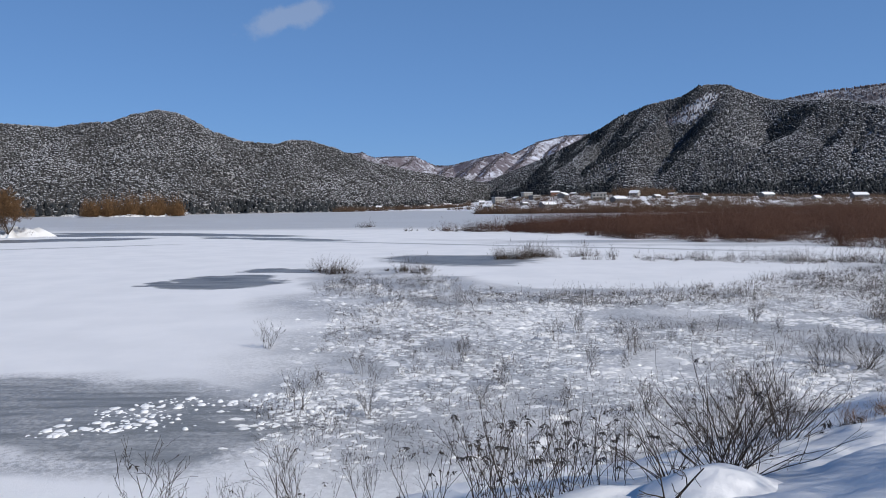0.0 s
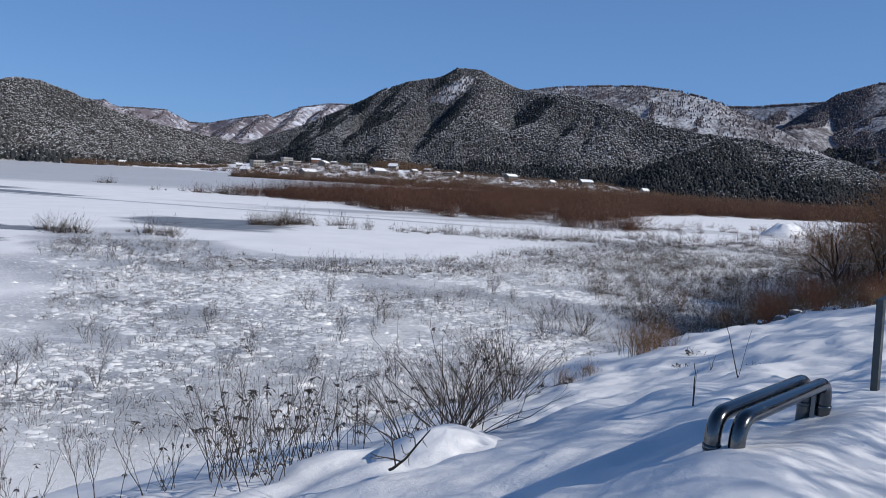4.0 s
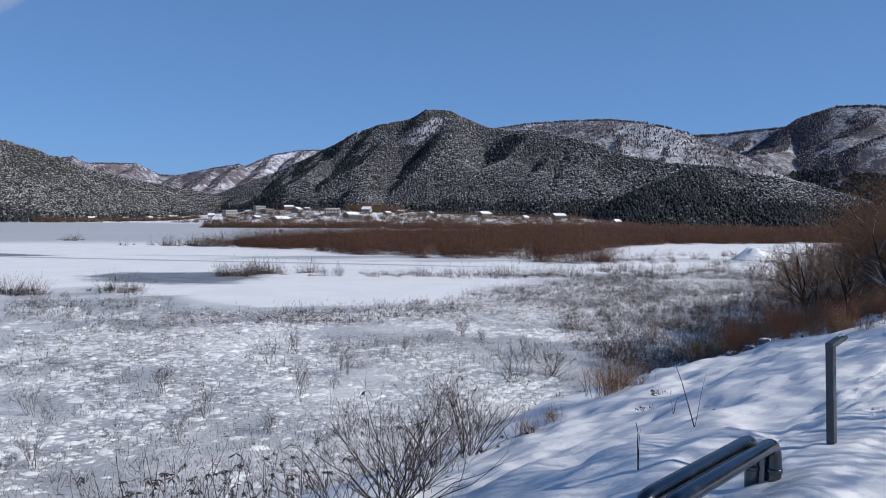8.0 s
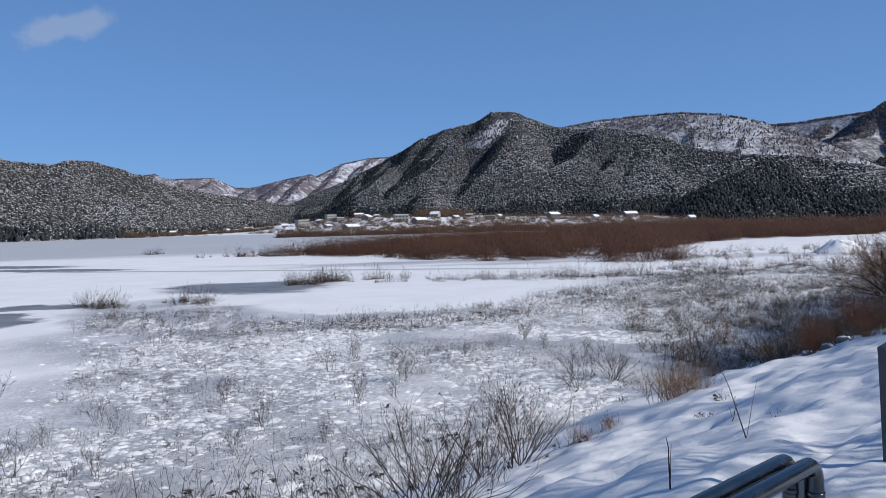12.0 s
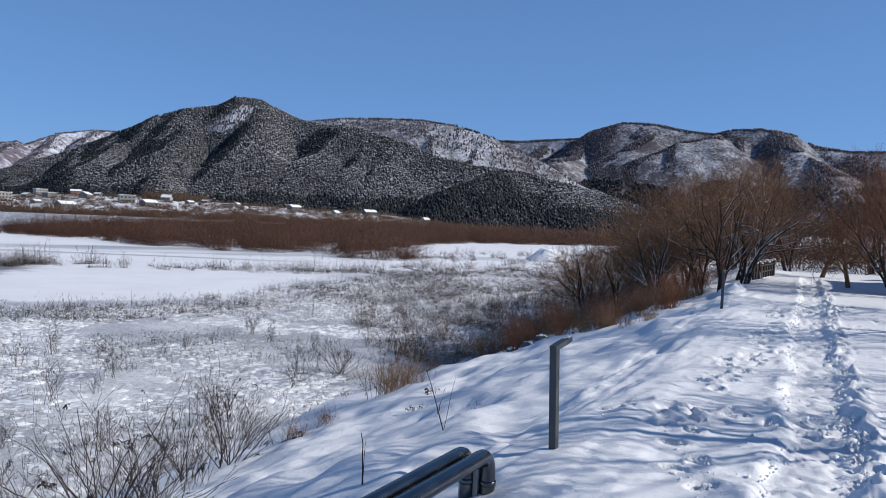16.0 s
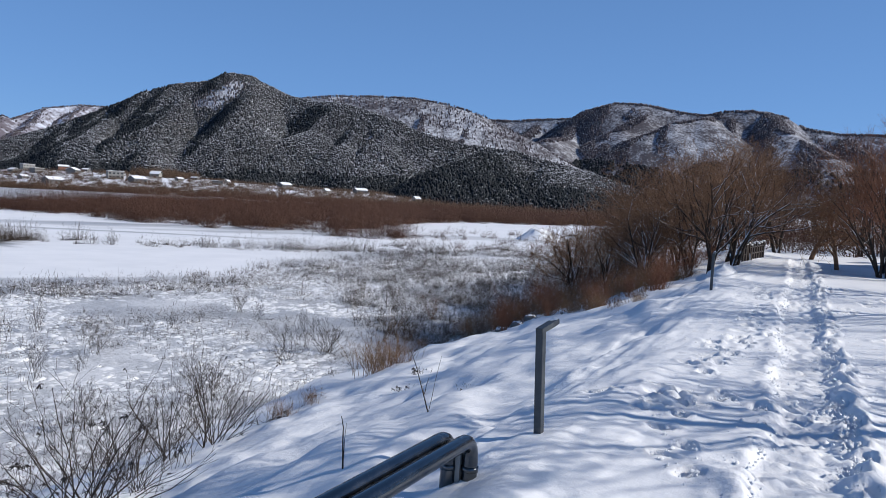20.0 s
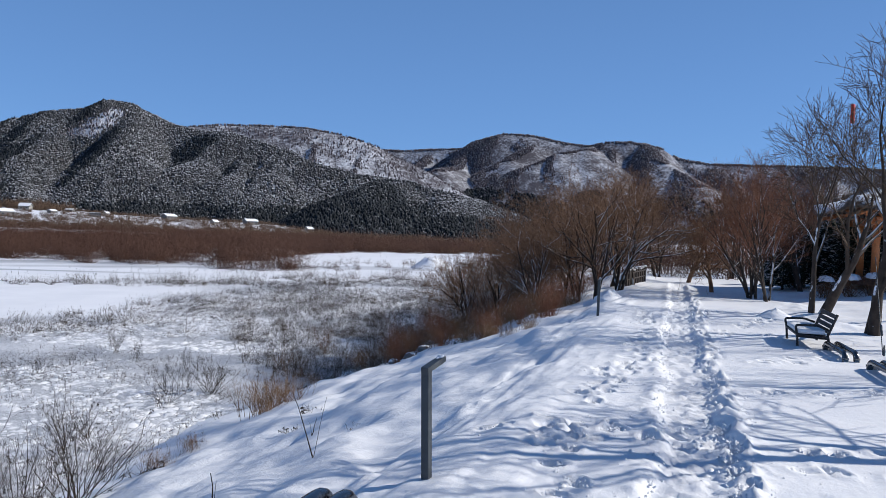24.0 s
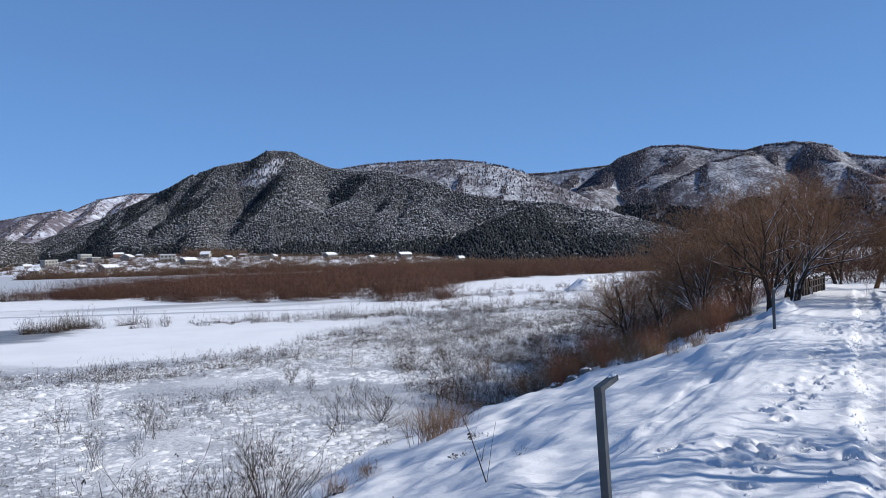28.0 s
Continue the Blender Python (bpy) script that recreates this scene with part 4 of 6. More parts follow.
forest(h_left, "dark_pine_wood", "left", (-60, 4), 545, 900, 9000, 4, M_FIR_DARK_SHADE, 4.6, 1.7, -4.0, shaded(0.12, 4), "dark pines that paint in shade on the left hill, and line its foot")
forest(h_main, "bare_wood", "main", (15, 22), 740, 870, 420, 9, M_BARE, 3.4, 0.45, 60, strip_wood, "thin leafless trees on the bare strip", True)
forest(h_rear, "bare_wood", "rear", (18, 46), 960, 1330, 26000, 5, M_BARE, 3.6, 0.9, 10, rear_wood, "leafless grey-brown wood, thicker to paint in shade on unlit slopes", True)
forest(h_right, "bare_wood", "right", (32, 92), 1140, 1800, 52000, 6, M_BARE, 4.2, 1.3, 10, crest_wood(13, 0.0, 0.2), "leafless grey-brown wood, thicker to paint in shade on unlit slopes", True)
forest(h_right, "dark_pine_wood", "right", (34, 92), 1130, 1600, 16000, 7, M_FIR_DARK_SHADE, 5.5, 2.4, 2, low_pines, "dark pines on the lower slopes")
forest(h_col, "bare_wood", "col", (-15, 20), 1850, 2600, 26000, 8, M_BARE, 4.0, 1.8, 10, crest_wood(9, 0.04, 0.16), "leafless grey-brown wood, thicker to paint in shade on unlit slopes", True)


# ---- village on the far shore ----
def far_spot(az, r):
    x, y = r * math.sin(radians(az)), r * math.cos(radians(az))
    return x, y, float(far_land_z(np.array([x]), np.array([y]))[0])


def slab_roof(L, W, H, rise, over):
    """Gable roof with eaves; ridge along x."""
    bm = bmesh.new()
    for s in (-1, 1):
        a = [bm.verts.new(p) for p in ((-L / 2 - over, s * (W / 2 + over), H - over * rise / (W / 2)), (L / 2 + over, s * (W / 2 + over), H - over * rise / (W / 2)),
                                       (L / 2 + over, 0, H + rise), (-L / 2 - over, 0, H + rise))]
        f = bm.faces.new(a)
    bmesh.ops.remove_doubles(bm, verts=bm.verts, dist=0.001)
    r = bmesh.ops.extrude_face_region(bm, geom=bm.faces[:])
    bmesh.ops.translate(bm, vec=(0, 0, 0.3), verts=[v for v in r["geom"] if isinstance(v, bmesh.types.BMVert)])
    return bm


def gable_walls(L, W, H, rise):
    bm = bmesh.new()
    a = [bm.verts.new(p) for p in ((-L / 2, -W / 2, -1.5), (-L / 2, W / 2, -1.5), (-L / 2, W / 2, H), (-L / 2, 0, H + rise), (-L / 2, -W / 2, H))]
    f = bm.faces.new(a)
    r = bmesh.ops.extrude_face_region(bm, geom=[f])
    bmesh.ops.translate(bm, vec=(L, 0, 0), verts=[v for v in r["geom"] if isinstance(v, bmesh.types.BMVert)])
    return bm


def windows(ob, L, W, floors, step, first=1.0, height=1.3):
    n = max(2, int(L / step))
    for fl in range(floors):
        for k in range(n):
            cx = -L / 2 + L * (k + 0.5) / n
            z = first + fl * 2.9
            w = part("window", boxed(cx - 0.75, cx + 0.75, -W / 2 - 0.06, -W / 2 + 0.1, z, z + height, bevel=0.02), M_GLASS, ob)
            part("window_sill", boxed(cx - 0.85, cx + 0.85, -W / 2 - 0.16, -W / 2 + 0.05, z - 0.14, z - 0.02), M_WALL, w)


def gable_house(L, W, H, rise, wall, label):
    ob = thing("house", label, "house", group="village houses")
    part("wall", gable_walls(L, W, H, rise), wall, ob)
    part("roof", slab_roof(L, W, H, rise, 0.6), M_TILE, ob)
    s = part("roof_snow", slab_roof(L, W, H + 0.31, rise, 0.5), M_SNOW, ob, "thick snow layer")
    windows(ob, L, W, 1, 3.2)
    part("door", boxed(-0.5, 0.5, -W / 2 - 0.07, -W / 2 + 0.1, 0, 2.05), M_WOOD_RED, ob)
    part("chimney", boxed(L * 0.25, L * 0.25 + 0.6, 0.6, 1.2, H, H + rise + 0.9), M_WALL_BRICK, ob)
    return ob


def flat_house(L, W, floors, wall, label):
    H = floors * 2.9 + 0.3
    ob = thing("house", label, "house", group="village houses")
    part("wall", boxed(-L / 2, L / 2, -W / 2, W / 2, -1.5, H), wall, ob)
    part("roof", boxed(-L / 2 - 0.4, L / 2 + 0.4, -W / 2 - 0.8, W / 2 + 0.4, H, H + 0.35), M_WALL, ob)
    part("roof_snow", boxed(-L / 2 - 0.3, L / 2 + 0.3, -W / 2 - 0.7, W / 2 + 0.3, H + 0.36, H + 0.7, bevel=0.12), M_SNOW, ob, "thick snow layer")
    windows(ob, L, W, floors, 2.8)
    for fl in range(1, floors):
        part("balcony", boxed(-L / 2, L / 2, -W / 2 - 1.1, -W / 2, fl * 2.9 - 0.15, fl * 2.9 + 0.15), M_WALL, ob)
    return ob


H_KINDS = (gable_house(12, 8, 3.2, 2.0, M_WALL_GREY, "single-storey grey house with snow-covered gable roof"),
           gable_house(9, 7, 3.0, 2.4, M_WALL, "small pale house with steep snowy roof"),
           gable_house(14, 8, 5.6, 2.2, M_WALL_BRICK, "brown two-storey house with snow on its gable roof"),
           flat_house(13, 9, 2, M_WALL, "white two-storey house with flat snowy roof and balcony"),
           flat_house(16, 9, 2, M_WALL_GREY, "long grey building with rows of dark windows"))


def settle(ob, az, r, turn, first):
    x, y, z = far_spot(az, r)
    size = 0.42 + 0.075 * (int(r * 7 + az * 13) % 5)
    m = pose(x, y, z, 0, 0, -az + turn * 4.6)
    if not first:
        ob = copy_thing(ob, m)
    ob.matrix_basis = m @ Matrix.Diagonal((size, size, size, 1))


SITES = ((11.9, 505, 2, 3), (10.4, 470, -20, 1), (9.2, 545, 15, 0), (16.2, 520, 10, 0), (17.3, 548, -8, 0), (18.9, 510, 0, 4), (19.6, 548, 12, 1), (23.8, 540, 9, 0),
         (27.0, 505, 11, 1), (29.6, 530, 6, 0), (7.0, 560, 10, 4), (5.6, 585, -14, 0), (4.2, 600, 6, 3), (2.9, 630, 0, 1), (1.6, 680, 15, 0), (3.4, 520, -6, 1),
         (0.2, 690, 0, 0), (6.2, 500, 10, 0), (4.9, 450, -10, 1), (8.0, 440, 8, 0), (-1.4, 700, 8, 1), (-3.0, 690, -12, 0), (-5.2, 680, 0, 1), (-8.0, 690, 10, 0), (-11.6, 685, -6, 4), (-15.6, 680, 0, 1),
         (13.4, 470, 8, 0), (14.6, 545, -5, 1), (34.0, 510, 10, 1), (8.6, 600, 0, 2), (6.4, 640, 5, 3), (10.0, 590, -9, 0))
seen_kinds = set()
for az, r, turn, kind in SITES:
    settle(H_KINDS[kind], az, r, turn, kind not in seen_kinds)
    seen_kinds.add(kind)


def moored_boat(az, r, turn):
    x, y, _ = far_spot(az, r)
    ob = thing("boat", "white covered pleasure boat frozen in by the far shore", "boat", (x, y, LAKE_Z), -az + turn, "boats")
    bm = bmesh.new()
    rows = []
    for k in range(9):
        t = k / 8
        w = 2.2 * (1 - max(0, (t - 0.6) / 0.4) ** 2)
        rows.append([bm.verts.new((-9 + 18 * t, s * w * q, z)) for s, q, z in ((-1, 0.7, -0.2), (-1, 1, 1.0), (1, 1, 1.0), (1, 0.7, -0.2))])
    for a, b in zip(rows, rows[1:]):
        for i in range(3):
            bm.faces.new((a[i], a[i + 1], b[i + 1], b[i]))
    part("hull", bm, M_WALL, ob)
    part("cabin", boxed(-7, 4, -1.6, 1.6, 1.0, 2.9, bevel=0.1), M_WALL_GREY, ob)
    part("cabin_roof", boxed(-7.6, 4.8, -2.0, 2.0, 2.9, 3.3, bevel=0.1), M_SNOW, ob, "snowy cabin roof")
    for k in range(6):
        part("window", boxed(-6.6 + k * 1.8, -5.4 + k * 1.8, -1.66, -1.55, 1.6, 2.5), M_GLASS, ob)


moored_boat(-27.3, 632, 4)
moored_boat(-25.4, 628, -6)


# ---- far vegetation ----
def bush_cloud(name, label, mat, spots, height, spread, count, radius, seed, category="thicket", vary=(0.65, 1.15), shoots=0.7):
    """Many fan-shaped bushes: thin rods from each foot outwards and up. spots N x 3."""
    rng = np.random.default_rng(seed)
    spots = np.asarray(spots, float)
    n = len(spots)
    foot = np.repeat(spots, count, 0)
    size = np.repeat(rng.uniform(*vary, n) * (0.55 + 0.95 * fbm(spots[:, 0] / 11, spots[:, 1] / 11, seed)), count)
    m = n * count
    ang = rng.uniform(0, 2 * np.pi, m)
    tilt = np.arccos(rng.uniform(0.02, 1.0, m))
    shell = rng.uniform(0.35, 1.0, m) ** 0.6 * size * rng.uniform(0.85, 1.1, m)
    d = np.stack([np.cos(ang) * np.sin(tilt) * spread, np.sin(ang) * np.sin(tilt) * spread, np.cos(tilt) * height], -1)
    tip = foot + d * shell[:, None]
    # long stems from the foot, and shorter shoots that fill the rounded crown
    start = foot + (tip - foot) * np.array([0.35, 0.35, 0.0]) + np.array([0, 0, -0.1])
    high = rng.uniform(0, 1, m) < shoots
    back = (tip - foot) * np.array([0.45, 0.45, 0.75])
    back = back / (np.linalg.norm(back, axis=1, keepdims=True) + 1e-6) + rng.normal(0, 0.28, (m, 3))
    start = np.where(high[:, None], tip - back * (rng.uniform(0.16, 0.38, m) * height)[:, None], start)
    start[:, 2] = np.maximum(start[:, 2], foot[:, 2] - 0.1)
    v, f = spikes(start, tip, radius * rng.uniform(0.7, 1.4, m))
    return solo(name, mesh_of(name, v, f, mat), label, category, kind="stuff")


def inside_poly(x, y, poly):
    ok = np.zeros(len(x), bool)
    for (x0, y0), (x1, y1) in zip(poly, poly[1:] + poly[:1]):
        hit = ((y0 > y) != (y1 > y)) & (x < (x1 - x0) * (y - y0) / (y1 - y0 + 1e-12) + x0)
        ok ^= hit
    return ok


def strewn(poly, count, seed, z=LAKE_Z, clump=0.0, scale=20.0):
    rng = np.random.default_rng(seed)
    px, py = [p[0] for p in poly], [p[1] for p in poly]
    x, y = rng.uniform(min(px), max(px), count * 6), rng.uniform(min(py), max(py), count * 6)
    ok = inside_poly(x, y, list(poly))
    if clump:
        ok &= fbm(x / scale, y / scale, seed) > 0.47 + clump * (rng.uniform(0, 1, len(x)) - 0.5)
    x, y = x[ok][:count], y[ok][:count]
    return np.stack([x, y, np.full_like(x, z)], -1)


THICKET = [(8, 146), (20, 128), (30, 104), (41, 91), (50, 81), (57, 84), (64, 100), (82, 124), (105, 140), (140, 142), (190, 150), (240, 170), (230, 215), (170, 240), (120, 240), (70, 230), (36, 190)]
bush_cloud("willow_thicket", "dense red-brown leafless willow thicket on the frozen marsh", M_THICKET, strewn(THICKET, 2300, 5), 4.9, 4.2, 120, 0.020, 6, vary=(0.5, 1.25), shoots=0.8)
bush_cloud("willow_thicket", "low red-brown willow scrub at the thicket's edge", M_THICKET, strewn([(-2, 150), (12, 140), (30, 128), (34, 150), (10, 168)], 150, 8, clump=0.3), 2.6, 2.8, 70, 0.020, 9, vary=(0.35, 1.2))
rim = []
for r0, r1, a0, a1, n, s in ((388, 404, 2.5, 54, 1300, 3), (642, 672, -50, 2, 1500, 4)):
    rr = np.random.default_rng(s)
    a, r = np.radians(rr.uniform(a0, a1, n)), rr.uniform(r0, r1, n)
    rim.append(np.stack([r * np.sin(a), r * np.cos(a), np.maximum(far_land_z(r * np.sin(a), r * np.cos(a)), LAKE_Z)], -1))
bush_cloud("reed_belt", "brown belt of reeds and scrub along the far shore", M_REED, np.concatenate(rim), 5.2, 4.6, 34, 0.10, 12, category="reeds")
v_rng = np.random.default_rng(31)
a, r = np.radians(v_rng.uniform(-14, 36, 2600)), v_rng.uniform(395, 610, 2600)
vx, vy = r * np.sin(a), r * np.cos(a)
vz = far_land_z(vx, vy)
ok = vz > -3.5
bush_cloud("village_scrub", "dark garden trees and hedges among the village houses", M_REED, np.stack([vx, vy, vz], -1)[ok], 3.4, 3.6, 40, 0.075, 13, category="scrub")
bush_cloud("brown_copse", "brown leafless copse at the foot of the hill", M_REED, np.array([far_spot(v_rng.uniform(13.0, 17.5), v_rng.uniform(545, 600)) for _ in range(170)]), 7.0, 3.2, 44, 0.12, 14, category="copse")
b_rng = np.random.default_rng(37)
bu, bv = b_rng.uniform(24, 62, 900), 9 + np.abs(b_rng.normal(0, 6.5, 900))
ok = (bu > 24 + (bv - 9) * 0.6) & (fbm(bu / 5, bv / 5, 38) > 0.4)
bx, by = (bu * DU[0] + bv * DV[0])[ok], (bu * DU[1] + bv * DV[1])[ok]
bush_cloud("shore_scrub", "grey-brown leafless scrub along the foot of the bank", M_WEED, np.stack([bx, by, np.maximum(bank_z(bx, by), LAKE_Z)], -1), 1.5, 1.1, 60, 0.0065, 39, category="scrub", vary=(0.3, 1.25), shoots=0.65)
bush_cloud("brown_copse", "brown leafless brush behind the end of the path", M_THICKET, np.array([(*xy(u_, v_), 0.0) for u_, v_ in zip(v_rng.uniform(42, 80, 420), v_rng.uniform(-22, 11, 420))]), 3.4, 2.2, 40, 0.016, 15, category="copse")
MARSH = [(40, 66), (62, 58), (78, 62), (104, 96), (70, 100), (54, 80)]
bush_cloud("marsh_scrub", "sparse brown scrub on the snowy marsh", M_THICKET, strewn(MARSH, 130, 15, clump=0.4), 1.6, 1.3, 26, 0.018, 16, category="scrub")
for poly, n, h, s in (([(5, 77), (5, 72), (12, 70.5), (17, 70), (17, 75), (11, 76)], 110, 1.5, 21), ([(17, 74), (18, 68.5), (36, 60), (38, 66)], 90, 1.0, 22),
                      ([(-9, 154), (-8, 149), (3, 146), (9, 141), (10, 150)], 60, 1.9, 23), ([(-24, 186), (-22, 180), (-16, 180), (-17, 187)], 18, 1.5, 24),
                      ([(-12, 62), (-8, 56), (-1, 57), (-2, 62)], 46, 1.1, 25), ([(30, 66), (35, 60), (58, 55), (60, 66), (48, 72)], 120, 1.2, 26), ([(-1, 172), (8, 164), (22, 160), (24, 168)], 40, 1.6, 27)):
    bush_cloud("reed_bed", "tuft of dry grey-brown reeds standing in the ice", M_WEED, strewn(poly, int(n * 0.8), s, LAKE_Z, 0.3, 3.0), h * 1.4, 1.3, 34, 0.013, s + 50, category="reeds", vary=(0.25, 1.35), shoots=0.5)


def islet(name, label, cx, cy, a, b, rise, seed):
    ob = thing(name, label, "islet", (cx, cy, LAKE_Z))
    rng = np.random.default_rng(seed)
    n_r, n_a = 16, 110
    V, F = [], []
    for i in range(n_r + 1):
        for k in range(n_a):
            w = 6.28318 * k / n_a
            q = i / n_r
            jag = 1 + 0.12 * math.sin(3 * w + seed) + 0.07 * math.sin(7 * w)
            V.append((math.cos(w) * a * q * jag, math.sin(w) * b * q * jag, rise * (1 - q ** 3) + (rng.normal() * 0.45 * (0.4 + q) if i < n_r else -0.3)))
    for i in range(n_r):
        for k in range(n_a):
            F.append((i * n_a + k, (i + 1) * n_a + k, (i + 1) * n_a + (k + 1) % n_a, i * n_a + (k + 1) % n_a))
    part("snow_mound", mesh_of("snow_mound", V, F, M_SNOW, True), M_SNOW, ob)
    return ob


islet("islet", "snowy islet edged with rough snow, bearing willows", -112, 146, 30, 7, 1.7, 2)
islet("islet", "low islet with brown willow scrub near the far shore", -200, 462, 34, 9, 0.9, 5)
i_rng = np.random.default_rng(61)
spots = np.stack([-198 + i_rng.uniform(-30, 30, 110), 462 + i_rng.uniform(-6, 6, 110), np.full(110, LAKE_Z + 0.5)], -1)
bush_cloud("islet_scrub", "olive-brown willow scrub on the low islet", M_OLIVE, spots, 16.0, 6.5, 120, 0.08, 62, vary=(0.35, 1.2), category="scrub")


w = i_rng.uniform(0, 6.283, 260)
q = i_rng.uniform(0.75, 1.0, 260)
spots = np.stack([-112 + np.cos(w) * 30 * q, 146 + np.sin(w) * 7 * q, np.full(260, LAKE_Z + 0.4)], -1)
bush_cloud("islet_weeds", "tangled dead weeds along the islet's snowy rim", M_WEED, spots, 1.5, 1.2, 30, 0.02, 63, vary=(0.3, 1.2), category="weeds")


# ---- bare trees and shrubs ----
def branch(rng, out, start, way, length, radius, level, depth, opts):
    """Grows one limb of five points and its side shoots."""
    K = 5
    pts, d = [np.array(start)], np.array(way)
    for k in range(K - 1):
        d = d + rng.normal(0, opts["crook"], 3) + np.array([0, 0, opts["rise"] * (0.5 if level == 0 else 1.0)])
        d /= np.linalg.norm(d)
        pts.append(pts[-1] + d * length / (K - 1))
    end = radius * (opts["taper"] if level == 0 else 0.3)
    rad = np.linspace(radius, max(end, opts["thin"]), K)
    out[level].append((np.array(pts), rad))
    if level >= depth:
        return
    n = opts["kids"][level]
    for i in range(n):
        t = (opts["bare"] if level == 0 else 0.2) + (1 - (opts["bare"] if level == 0 else 0.2)) * (i + rng.uniform(0.2, 0.9)) / n
        seg = min(int(t * (K - 1)), K - 2)
        q = t * (K - 1) - seg
        p = pts[seg] * (1 - q) + pts[seg + 1] * q
        along = pts[seg + 1] - pts[seg]
        along /= np.linalg.norm(along)
        side = np.cross(along, rng.normal(0, 1, 3))
        side /= np.linalg.norm(side) + 1e-9
        ang = radians(rng.uniform(*opts["angle"]))
        w = along * math.cos(ang) + side * math.sin(ang)
        r = max((rad[seg] * (1 - q) + rad[seg + 1] * q) * rng.uniform(0.5, 0.72), opts["thin"])
        branch(rng, out, p, w, length * rng.uniform(*opts["share"]) * (1.15 - 0.4 * t), r, level + 1, depth, opts)


def strand_mesh(name, rows, mat, sides):
    v, f = tubes(np.array([p for p, _ in rows]), np.array([r for _, r in rows]), sides)
    return mesh_of(name, v, f, mat, sides > 3)


GROWN = {}


def bare_tree(name, label, seed, height, trunk_r, stems, bark, twig, category="tree", group="", depth=4, kids=(7, 5, 5, 4), bare=0.25, angle=(22, 48), share=(0.5, 0.72), rise=0.06, crook=0.12, lean=0.18, thin=0.006, taper=0.4, way=None, stem=None):
    rng = np.random.default_rng(seed)
    out = [[] for _ in range(depth + 1)]
    opts = dict(crook=crook, rise=rise, kids=kids, bare=bare, angle=angle, share=share, thin=thin, taper=taper)
    for s in range(stems):
        w = np.array(way[s] if way else (rng.normal(0, lean), rng.normal(0, lean), 1.0))
        branch(rng, out, (rng.normal(0, 0.08) * (stems > 1), rng.normal(0, 0.08) * (stems > 1), -0.15), w / np.linalg.norm(w), stem or height * rng.uniform(0.5, 0.62), trunk_r * (rng.uniform(0.75, 1.0) if not way else (1.0, 0.62, 0.5)[s]), 0, depth, opts)
    ob = thing(name, label, category, group=group)
    GROWN[ob.name] = out
    for k, row in enumerate(out[0]):
        part("trunk", strand_mesh("trunk", [row], bark, 8), bark, ob)
    for row in out[1]:
        part("limb", strand_mesh("limb", [row], bark, 6), bark, ob)
    v0, f0 = tubes(np.array([p for p, _ in out[2]]), np.array([r for _, r in out[2]]), 3)
    fine = [(p[::2], r[::2]) for lv in out[3:] for p, r in lv]
    v1, f1 = tubes(np.array([p for p, _ in fine]), np.array([r for _, r in fine]), 3)
    part("crown", mesh_of("crown", np.concatenate([v0, v1]), np.concatenate([f0, f1 + len(v0)]), twig), twig, ob, "fine leafless twigs")
    return ob


def plant(ob, u, v, turn, size, first):
    x, y, z = uv_z(u, v)
    m = pose(x, y, z - 0.03, 0, 0, turn) @ Matrix.Diagonal((size, size, size, 1))
    if first:
        ob.matrix_basis = m
        return ob
    made = copy_thing(ob, pose(x, y, z - 0.03, 0, 0, turn))
    made.scale = (size, size, size)
    return made


T_TALL = bare_tree("tree", "tall leafless tree with forked branches and fine twigs", 5, 9.0, 0.13, 2, M_BARK_PALE, M_TWIG_GREY, bare=0.3, kids=(7, 5, 5, 4), angle=(22, 52), share=(0.5, 0.76), rise=0.07, crook=0.14, thin=0.0042, taper=0.12, way=((0.05, -0.10, 1.0), (0.2, -0.36, 0.95)), stem=3.9)
T_LEAN = bare_tree("tree", "leafless tree with leaning forked trunk, snow plastered on its bark", 8, 8.0, 0.15, 2, M_BARK_PALE, M_TWIG_GREY, bare=0.32, kids=(7, 5, 5, 4), angle=(24, 54), share=(0.5, 0.78), rise=0.09, crook=0.13, thin=0.0042, taper=0.12, way=((0.14, -0.28, 1.0), (0.02, -0.03, 1.0)), stem=3.7)
T_VASE = bare_tree("tree", "multi-stemmed leafless tree with purple-brown twigs", 12, 4.9, 0.05, 4, M_BARK_PALE, M_TWIG_RED, bare=0.25, kids=(6, 5, 4, 3), angle=(18, 42), rise=0.06, crook=0.09, lean=0.24, thin=0.0026)
T_BANK = bare_tree("tree", "crooked leafless tree with snow lying on its branches", 21, 5.5, 0.07, 3, M_BARK, M_TWIG, bare=0.2, kids=(7, 5, 5, 3), angle=(25, 55), rise=0.05, crook=0.17, lean=0.3, thin=0.0026)
T_BANK2 = bare_tree("tree", "spreading leafless tree on the bank, brown twigs", 33, 5.2, 0.055, 4, M_BARK, M_TWIG, bare=0.15, kids=(7, 5, 4, 3), angle=(25, 55), rise=0.04, crook=0.16, lean=0.4, thin=0.0026)
T_SMALL = bare_tree("tree", "small dark leafless tree with rounded crown", 40, 3.4, 0.09, 1, M_TWIG, M_TWIG, bare=0.3, kids=(7, 6, 5, 3), angle=(30, 60), rise=0.02, crook=0.14, thin=0.006)

